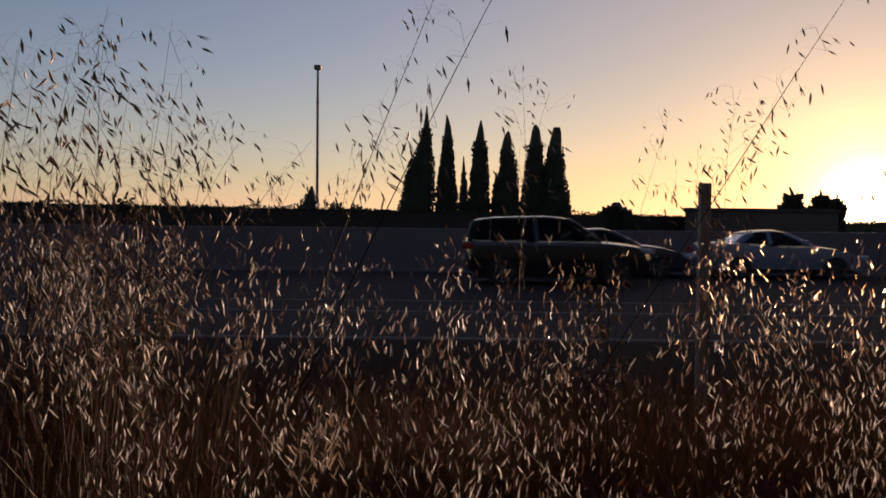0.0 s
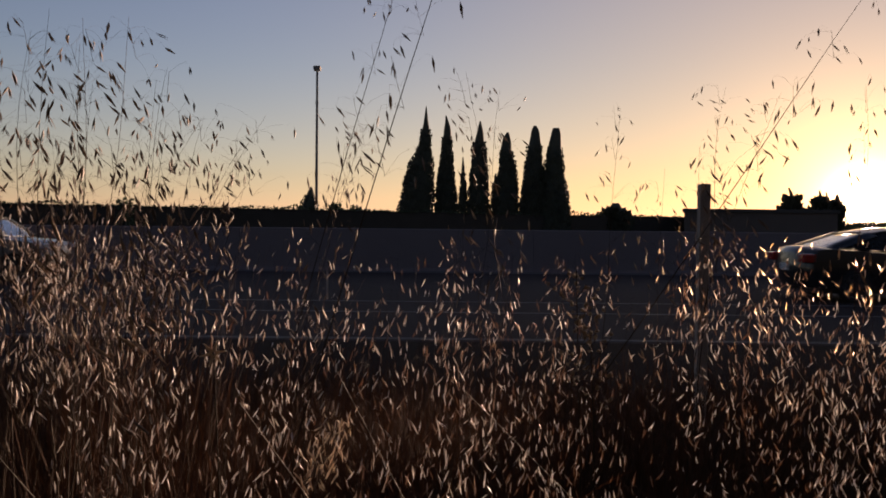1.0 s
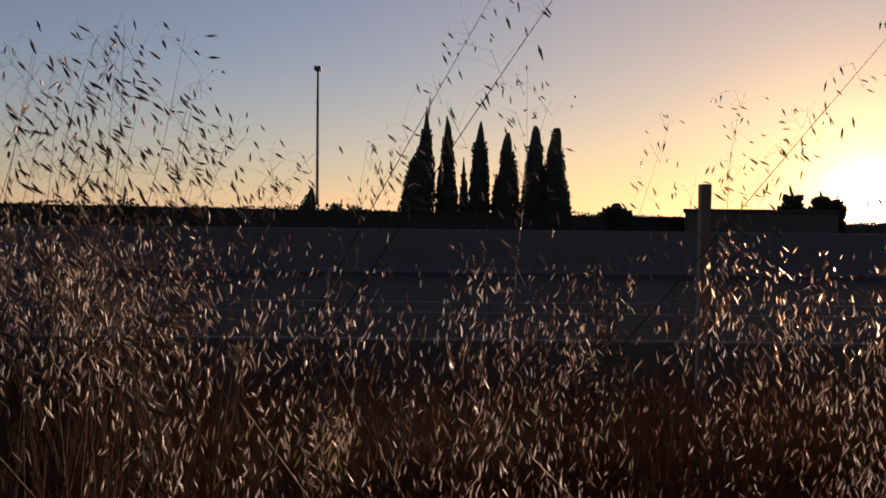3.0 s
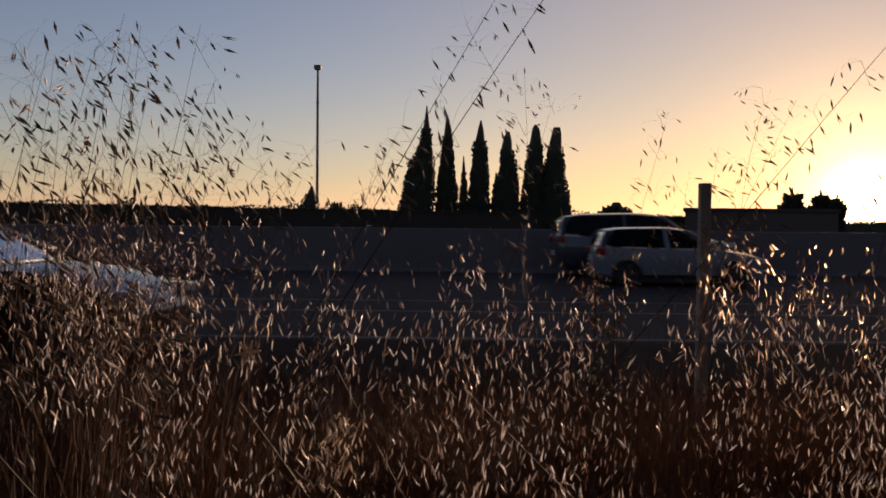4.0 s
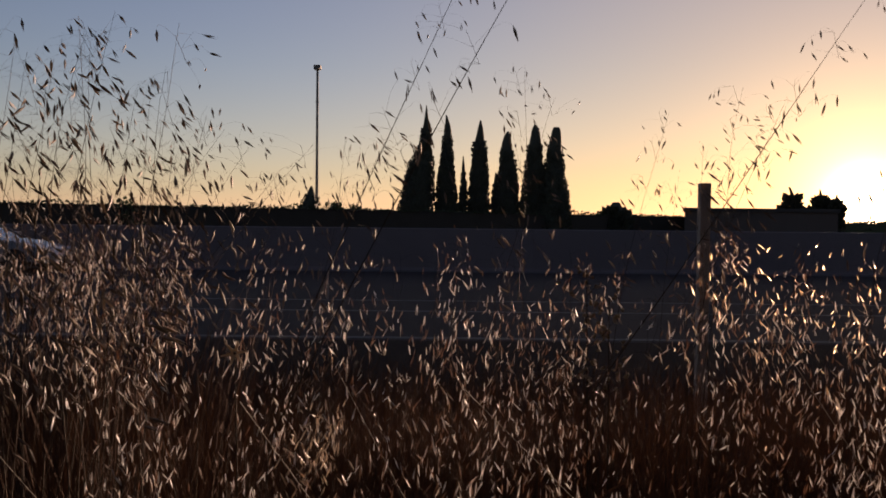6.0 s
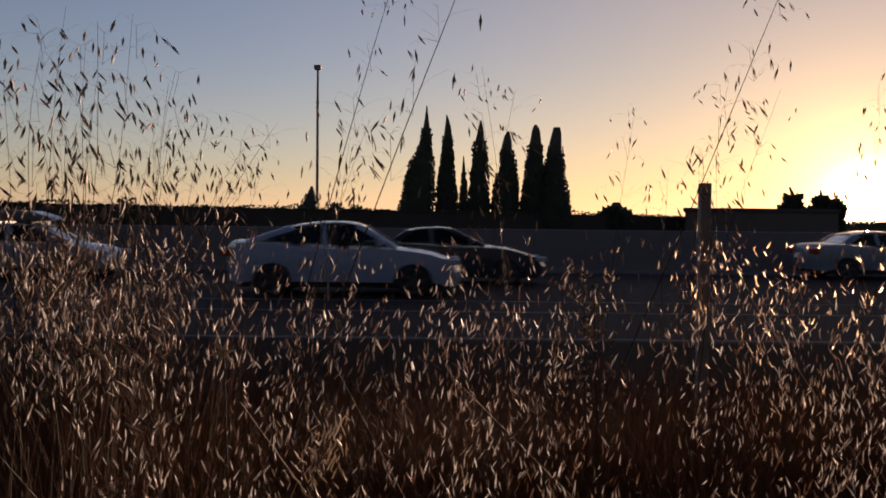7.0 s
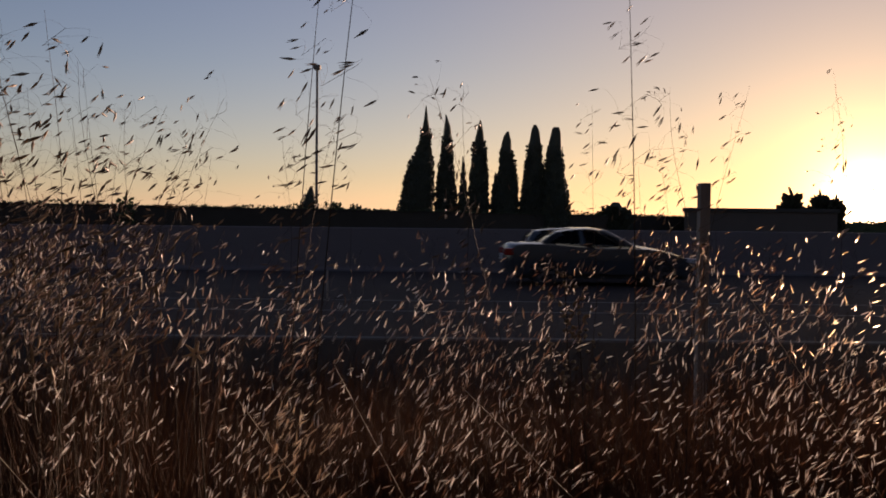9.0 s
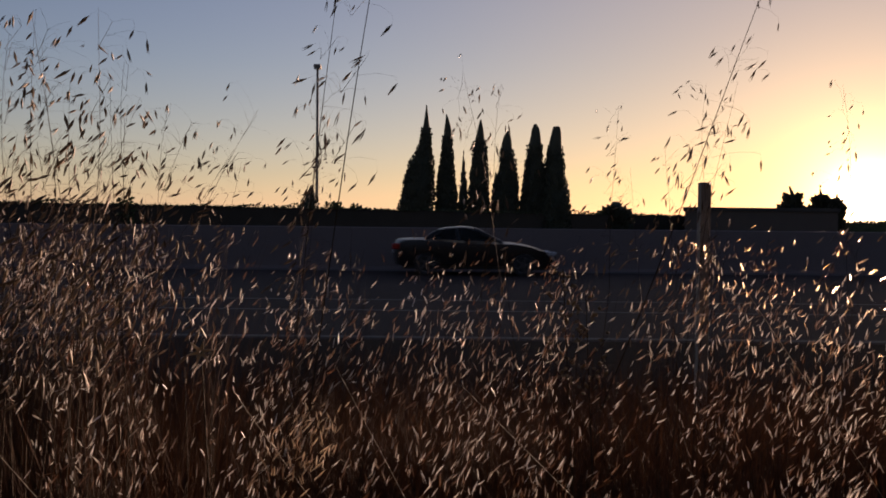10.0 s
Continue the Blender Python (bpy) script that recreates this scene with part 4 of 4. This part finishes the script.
# tall stalks: x at eye height, tip x, tip height, distance
TALL_STAND = [
    (-0.63, -0.59, 1.75, 1.10), (-0.59, -0.57, 1.64, 1.15), (-0.56, -0.56, 1.69, 1.20), (-0.59, -0.58, 1.75, 1.30), (-0.51, -0.47, 1.73, 1.20),
    (-0.46, -0.39, 1.73, 1.15), (-0.47, -0.41, 1.70, 1.30), (-0.44, -0.28, 1.64, 1.60), (-0.59, -0.58, 1.64, 1.05), (-0.62, -0.60, 1.78, 1.25),
    (-0.45, -0.39, 1.64, 1.40), (-0.59, -0.57, 1.58, 1.10), (-0.51, -0.49, 1.60, 1.15), (-0.51, -0.49, 1.67, 1.35), (-0.66, -0.63, 1.69, 1.10),
    (-0.62, -0.59, 1.69, 1.00), (-0.60, -0.61, 1.55, 1.10), (-0.58, -0.57, 1.57, 1.20), (-0.47, -0.37, 1.62, 1.25),
]
TALL_LOOSE = [
    (-0.39, -0.33, 1.57, 1.60), (-0.21, -0.11, 1.66, 1.60), (-0.23, -0.18, 1.62, 1.70), (0.15, 0.11, 1.79, 1.70), (0.14, 0.21, 1.77, 1.75),
    (0.50, 0.55, 1.78, 2.10), (0.72, 0.75, 1.83, 2.00), (0.76, 0.89, 1.77, 2.00), (0.57, 0.58, 1.57, 1.90), (0.98, 1.01, 1.77, 1.80),
    (-0.40, -0.38, 1.57, 1.20), (0.65, 0.67, 1.65, 2.00), (-0.40, -0.30, 1.58, 1.30), (-0.36, -0.27, 1.53, 1.35),
]
for row in TALL_STAND + TALL_LOOSE:
    tall_oat(*row)
HIGH = (0.19, 0.25, 0.30, 0.35, 0.41)
THICK = (0.12, 0.17, 0.22, 0.27, 0.32, 0.37, 0.41)
sow(13, -0.62, -0.31, 1.35, 1.75, 1.34, 1.47, 0.4, THICK, 3)   # thick stand
sow(22, -0.64, -0.31, 1.6, 2.3, 1.36, 1.48, 0.4, HIGH, 3)
sow(10, -0.62, -0.31, 1.5, 2.2, 1.42, 1.50, 0.4, HIGH, 3)
sow(6, -0.42, -0.30, 1.1, 1.5, 1.16, 1.34, 0.4, THICK)
sow(3, -0.50, -0.32, 0.85, 1.2, 1.05, 1.2, 0.4, THICK)
sow(9, -0.28, -0.05, 1.3, 1.75, 1.36, 1.43, 0.4, HIGH, 2, LOOSE)  # loose stalks before the barrier
sow(3, -0.17, -0.14, 1.2, 1.4, 1.27, 1.33, 0.3, HIGH, 3)
sow(4, -0.25, -0.14, 1.1, 1.6, 1.10, 1.32, tuft=5)
sow(3, -0.185, -0.168, 0.90, 0.98, 1.215, 1.25, 0.12, (0.34, 0.375, 0.41), 6, PALE)  # pale clump
sow(4, -0.13, -0.03, 1.0, 1.6, 1.10, 1.36, tuft=2)
sow(2, -0.26, -0.06, 0.85, 1.2, 1.10, 1.22)
sow(10, -0.02, 0.15, 1.2, 1.6, 1.24, 1.40, tuft=5)                # middle clump
sow(4, 0.06, 0.18, 1.0, 1.6, 1.10, 1.34, tuft=2)
sow(8, 0.18, 0.40, 1.0, 1.8, 1.10, 1.34, tuft=2)
sow(2, 0.05, 0.40, 0.85, 1.1, 1.10, 1.22)
sow(9, 0.00, 0.28, 1.5, 1.9, 1.35, 1.43, 0.4, HIGH, 2, LOOSE)
sow(6, 0.30, 0.38, 1.5, 1.9, 1.36, 1.44, 0.4, HIGH, 4)            # round the post
sow(10, 0.36, 0.66, 0.95, 1.5, 1.06, 1.30, tuft=2)
sow(13, 0.40, 0.62, 1.2, 2.0, 1.22, 1.40, tuft=3)
sow(6, 0.44, 0.60, 1.4, 1.9, 1.34, 1.42, 0.4, HIGH, 3)
sow(3, 0.02, 0.28, 1.1, 1.6, 1.18, 1.34, 0.4, THICK, 3)
sow(5, 0.50, 0.66, 1.0, 1.4, 1.16, 1.28, 0.4, THICK, 2)
sow(3, -0.24, 0.30, 1.6, 2.2, 1.28, 1.42, tuft=1)
sow(7, -0.55, 0.60, 0.72, 0.9, 1.13, 1.2, 0.4, HIGH, 1, LOOSE)     # nearest stalks
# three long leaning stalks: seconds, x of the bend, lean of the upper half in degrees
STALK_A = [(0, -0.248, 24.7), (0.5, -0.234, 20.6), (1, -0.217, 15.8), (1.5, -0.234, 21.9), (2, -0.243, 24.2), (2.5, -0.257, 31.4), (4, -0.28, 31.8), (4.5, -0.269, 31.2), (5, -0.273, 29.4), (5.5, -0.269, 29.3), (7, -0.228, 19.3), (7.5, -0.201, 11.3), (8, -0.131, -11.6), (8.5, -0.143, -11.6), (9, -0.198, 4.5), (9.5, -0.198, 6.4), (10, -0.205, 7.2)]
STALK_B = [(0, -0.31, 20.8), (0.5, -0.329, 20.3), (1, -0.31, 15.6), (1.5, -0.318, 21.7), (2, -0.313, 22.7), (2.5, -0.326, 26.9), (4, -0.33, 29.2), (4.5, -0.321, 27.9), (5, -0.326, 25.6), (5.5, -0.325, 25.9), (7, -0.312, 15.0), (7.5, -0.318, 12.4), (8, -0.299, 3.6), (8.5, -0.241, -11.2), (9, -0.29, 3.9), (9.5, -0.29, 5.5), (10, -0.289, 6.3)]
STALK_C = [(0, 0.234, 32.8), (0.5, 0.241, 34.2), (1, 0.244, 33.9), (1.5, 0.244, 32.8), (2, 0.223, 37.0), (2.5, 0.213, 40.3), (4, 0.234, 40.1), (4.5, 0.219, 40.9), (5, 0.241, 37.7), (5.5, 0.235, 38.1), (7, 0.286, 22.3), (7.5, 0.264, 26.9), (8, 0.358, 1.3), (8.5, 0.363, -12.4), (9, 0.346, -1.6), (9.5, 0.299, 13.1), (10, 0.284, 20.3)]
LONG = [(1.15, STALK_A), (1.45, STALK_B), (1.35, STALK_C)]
heroes = []
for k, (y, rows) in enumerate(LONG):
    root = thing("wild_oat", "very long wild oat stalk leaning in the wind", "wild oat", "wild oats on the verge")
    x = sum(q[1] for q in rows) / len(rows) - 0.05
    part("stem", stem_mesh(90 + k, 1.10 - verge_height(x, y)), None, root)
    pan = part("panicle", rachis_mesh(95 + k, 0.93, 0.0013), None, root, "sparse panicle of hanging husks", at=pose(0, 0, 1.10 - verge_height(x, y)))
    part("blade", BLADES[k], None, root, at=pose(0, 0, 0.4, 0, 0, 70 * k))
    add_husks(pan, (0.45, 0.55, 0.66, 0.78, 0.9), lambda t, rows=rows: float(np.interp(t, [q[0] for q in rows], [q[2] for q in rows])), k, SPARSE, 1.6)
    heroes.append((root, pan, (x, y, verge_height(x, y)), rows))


def bent_straw(top, foot):
    """A bare straw that has fallen over; its foot stands in the soil."""
    root = thing("straw", "bare pale straw leaning low over the verge", "straw", "fallen straws", at=Matrix.Translation(foot))
    d = Vector(top) - Vector(foot)
    mid = d * 0.5 + Vector((0, 0.01, 0.03))
    part("stalk", tube(bmesh.new(), [(0, 0, 0), mid, d], [0.0008, 0.0007, 0.0005], 5), M_BLEACHED, root)


for top, foot in (((0.03, 1.05, 1.20), (0.95, 1.1, 0.22)), ((-0.16, 1.15, 1.21), (0.33, 1.2, 0.2)), ((-0.25, 0.95, 1.20), (0.38, 1.0, 0.23)),
                  ((0.48, 1.2, 1.32), (1.25, 1.3, 0.2)), ((-0.62, 1.0, 1.16), (0.05, 1.1, 0.22))):
    bent_straw(top, foot)


weeds = []


def bur_mesh(seed, r):
    """A small spiky seed ball."""
    rnd, bm = random.Random(seed), bmesh.new()
    bmesh.ops.create_icosphere(bm, subdivisions=1, radius=r)
    for v in bm.verts:
        v.co *= rnd.choice((0.8, 1.0, 1.8))
    return mesh_of(bm, "bur", M_BUR)


BURS = [bur_mesh(200 + k, 0.0026 + 0.0005 * k) for k in range(4)]


def dry_weed(x, y, top, spread, n, seed):
    rnd = random.Random(seed)
    z = verge_height(x, y) - 0.01
    h = top - z
    root = thing("dry_weed", "dry brown weed with branching twigs and small burs", "weed", "dry weeds on the verge", at=pose(x, y, z))
    part("stem", tube(bmesh.new(), [(0, 0, 0), (0.008, 0, h * 0.5), (0, 0.004, h)], [0.0022, 0.0017, 0.0008], 6), M_STRAW, root)
    for k in range(n):
        t = 0.76 + 0.24 * (k + 0.5) / n
        a, reach = k * 2.4 + rnd.uniform(-0.4, 0.4), spread * rnd.uniform(0.5, 1.0) * (1.25 - t) * 2.2
        o = Vector((0.016 * (1 - t), 0, h * t))
        e = o + Vector((math.cos(a) * reach, math.sin(a) * reach, reach * rnd.uniform(0.5, 1.1)))
        bm = tube(bmesh.new(), [o, (o + e) / 2 - Vector((0, 0, reach * 0.1)), e], [0.0009, 0.0007, 0.0005], 4)
        b = part("twig", bm, M_STRAW, root)
        for j in range(4):
            p = o.lerp(e, 0.4 + 0.2 * j) + Vector((rnd.gauss(0, 0.004), rnd.gauss(0, 0.004), rnd.gauss(0, 0.004)))
            part("bur", rnd.choice(BURS), None, b, at=pose(p.x, p.y, p.z, rnd.uniform(0, 180), rnd.uniform(0, 180), 0))
    weeds.append((root, (x, y, z), rnd.uniform(0, 6)))


dry_weed(0.27, 1.42, 1.345, 0.075, 13, 5)
dry_weed(0.31, 1.46, 1.29, 0.07, 11, 6)
# a pale dry flower head among the oats
x, y = -0.258, 0.95
z = verge_height(x, y) - 0.01
root = thing("dry_flower", "pale star-shaped dry flower head on thin stem", "flower", at=pose(x, y, z))
part("stem", tube(bmesh.new(), [(0, 0, 0), (0.01, 0, 0.5), (0, 0, 1.262 - z)], [0.0016, 0.0013, 0.0009], 5), M_STRAW, root)
for k in range(6):
    a = k * 1.047 + 0.2
    d, u = Vector((math.cos(a), -0.25, math.sin(a))), Vector((-math.sin(a), 0, math.cos(a)))
    c = Vector((0, 0, 1.262 - z))
    part("bract", slab(bmesh.new(), [c + d * 0.002 - u * 0.0025, c + d * 0.002 + u * 0.0025, c + d * 0.017 + u * 0.0006, c + d * 0.017 - u * 0.0006], 0.0006), M_BLEACHED, root)
weeds.append((root, (x, y, z), 1.0))


def grass_strand(bm, x, y, z, h, w, b, rnd):
    """One dry leaf that bends over at the top."""
    a = rnd.random() * 6.28
    sx, sy = -math.sin(a) * w, math.cos(a) * w
    prev = None
    for t in (0, 0.4, 0.75, 1.0):
        c = (x + math.cos(a) * b * t * t, y + math.sin(a) * b * t * t, z + h * (t - 0.25 * t * t))
        q = [bm.verts.new((c[0] + sx * (1 - t * 0.9), c[1] + sy * (1 - t * 0.9), c[2])), bm.verts.new((c[0] - sx * (1 - t * 0.9), c[1] - sy * (1 - t * 0.9), c[2]))]
        if prev:
            bm.faces.new((prev[0], prev[1], q[1], q[0]))
        prev = q


def undergrowth():
    """Matted dry grass between the stalks."""
    bm = bmesh.new()
    for _ in range(11000):
        y = math.sqrt(rnd.uniform(0.25, 42.0))
        x = y * rnd.uniform(-0.72, 0.72) + rnd.uniform(-0.3, 0.3)
        grass_strand(bm, x, y, verge_height(x, y) - 0.01, rnd.uniform(0.2, 0.62), rnd.uniform(0.002, 0.004), rnd.uniform(0.05, 0.3), rnd)
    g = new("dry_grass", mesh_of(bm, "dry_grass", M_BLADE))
    tagged(g, "matted dry brown grass covering the verge", "grass", kind="stuff")


def tuft_mesh(seed, n, spread):
    """A bunch of fine dry leaves, one metre high."""
    rnd, bm = random.Random(seed), bmesh.new()
    for _ in range(n):
        grass_strand(bm, rnd.gauss(0, spread), rnd.gauss(0, spread), 0, rnd.uniform(0.75, 1.33), rnd.uniform(0.0012, 0.0024), rnd.uniform(0.08, 0.4), rnd)
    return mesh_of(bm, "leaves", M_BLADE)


TUFTS = [tuft_mesh(300 + k, 70, 0.05) for k in range(6)]
THICKETS = [tuft_mesh(320 + k, 130, 0.13) for k in range(5)]


def grass_tufts(n, x0, x1, y0, y1, top0, top1, meshes):
    for k in range(n):
        y = rnd.uniform(y0, y1)
        x = y * (x0 + (x1 - x0) * (k + rnd.random()) / n)
        z = verge_height(x, y) - 0.01
        root = thing("grass_tuft", "bunch of fine dry brown grass leaves", "grass", "grass tufts on the verge", at=pose(x, y, z))
        h = rnd.uniform(top0, top1) - z
        root.scale = (0.8, 0.8, h)
        part("leaves", rnd.choice(meshes), None, root)
        weeds.append((root, (x, y, z), rnd.uniform(0, 6)))


undergrowth()
grass_tufts(14, -0.64, -0.30, 1.6, 2.4, 1.12, 1.38, TUFTS)
# this row is added to keep low sun off the lower stalks
grass_tufts(50, -0.48, 0.90, 2.3, 2.8, 0.88, 1.03, THICKETS)
grass_tufts(26, -0.27, 0.66, 1.3, 2.6, 0.85, 1.08, TUFTS)
grass_tufts(64, -0.68, 0.68, 2.7, 3.6, 0.66, 0.86, THICKETS)
grass_tufts(64, -0.68, 0.68, 3.6, 5.2, 0.40, 0.62, THICKETS)


def motions():
    for v, lane, x0, speed in vehicles:
        walk(v, [(t, pose(x0 + speed * t, lane, 0.005 if lane == NEAR else 0.0)) for t in (0.0, 5.0, 10.0)])
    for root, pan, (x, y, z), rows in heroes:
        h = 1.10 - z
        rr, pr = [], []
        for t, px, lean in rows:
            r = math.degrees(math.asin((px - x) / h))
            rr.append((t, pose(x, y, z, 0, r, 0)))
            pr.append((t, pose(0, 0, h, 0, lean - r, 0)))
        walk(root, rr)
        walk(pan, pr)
    for root, (x, y, z), ph in weeds:
        walk(root, [(t, pose(x, y, z, 0.4 * math.sin(2.1 * t + ph), 0.12 * (wind(t) - 25) + 0.4 * math.sin(3.0 * t + ph), 0)) for t in (0.5 * k for k in range(21))])
    times = [0.3 * k for k in range(34)] + [10.0]
    for root, pan, (x, y, z), lean, nod, side, turn, gust, ph in oats:
        rows, prow = [], []
        for t in times:
            w = wind(t - 0.08 - 0.08 * math.sin(ph)) - 25
            a = lean + 0.22 * gust * w + 0.7 * math.sin(t * 3.1 + ph)
            b = nod + gust * w + 2.2 * math.sin(t * 4.3 + ph) + 1.2 * math.sin(t * 8.1 + 2 * ph)
            rows.append((t, pose(x, y, z, side + 0.6 * math.sin(t * 2.3 + ph * 1.7), a, 0)))
            prow.append((t, pose(0, 0, 0.8, 1.5 * math.sin(t * 2.9 + ph), b, 0) @ pose(0, 0, 0, 0, 0, turn)))
        walk(root, rows)
        walk(pan, prow)
    for o, h, turn, lean_at, ph, blown in husks:
        rows = []
        for t in (0.5 * k for k in range(21)):
            s = swing(t) if blown > 1 else swing(max(0.0, t - 0.3))
            s *= blown if s < 0 else (1.35 if blown > 1 else 0.7)
            rows.append((t, pose(0, 0, h, 4 * math.sin(t * 5 + ph), 0.9 * (s - lean_at(t)) + 6 * math.sin(t * 3.7 + ph), 0) @ pose(0, 0, 0, 0, 0, turn)))
        walk(o, rows)


motions()
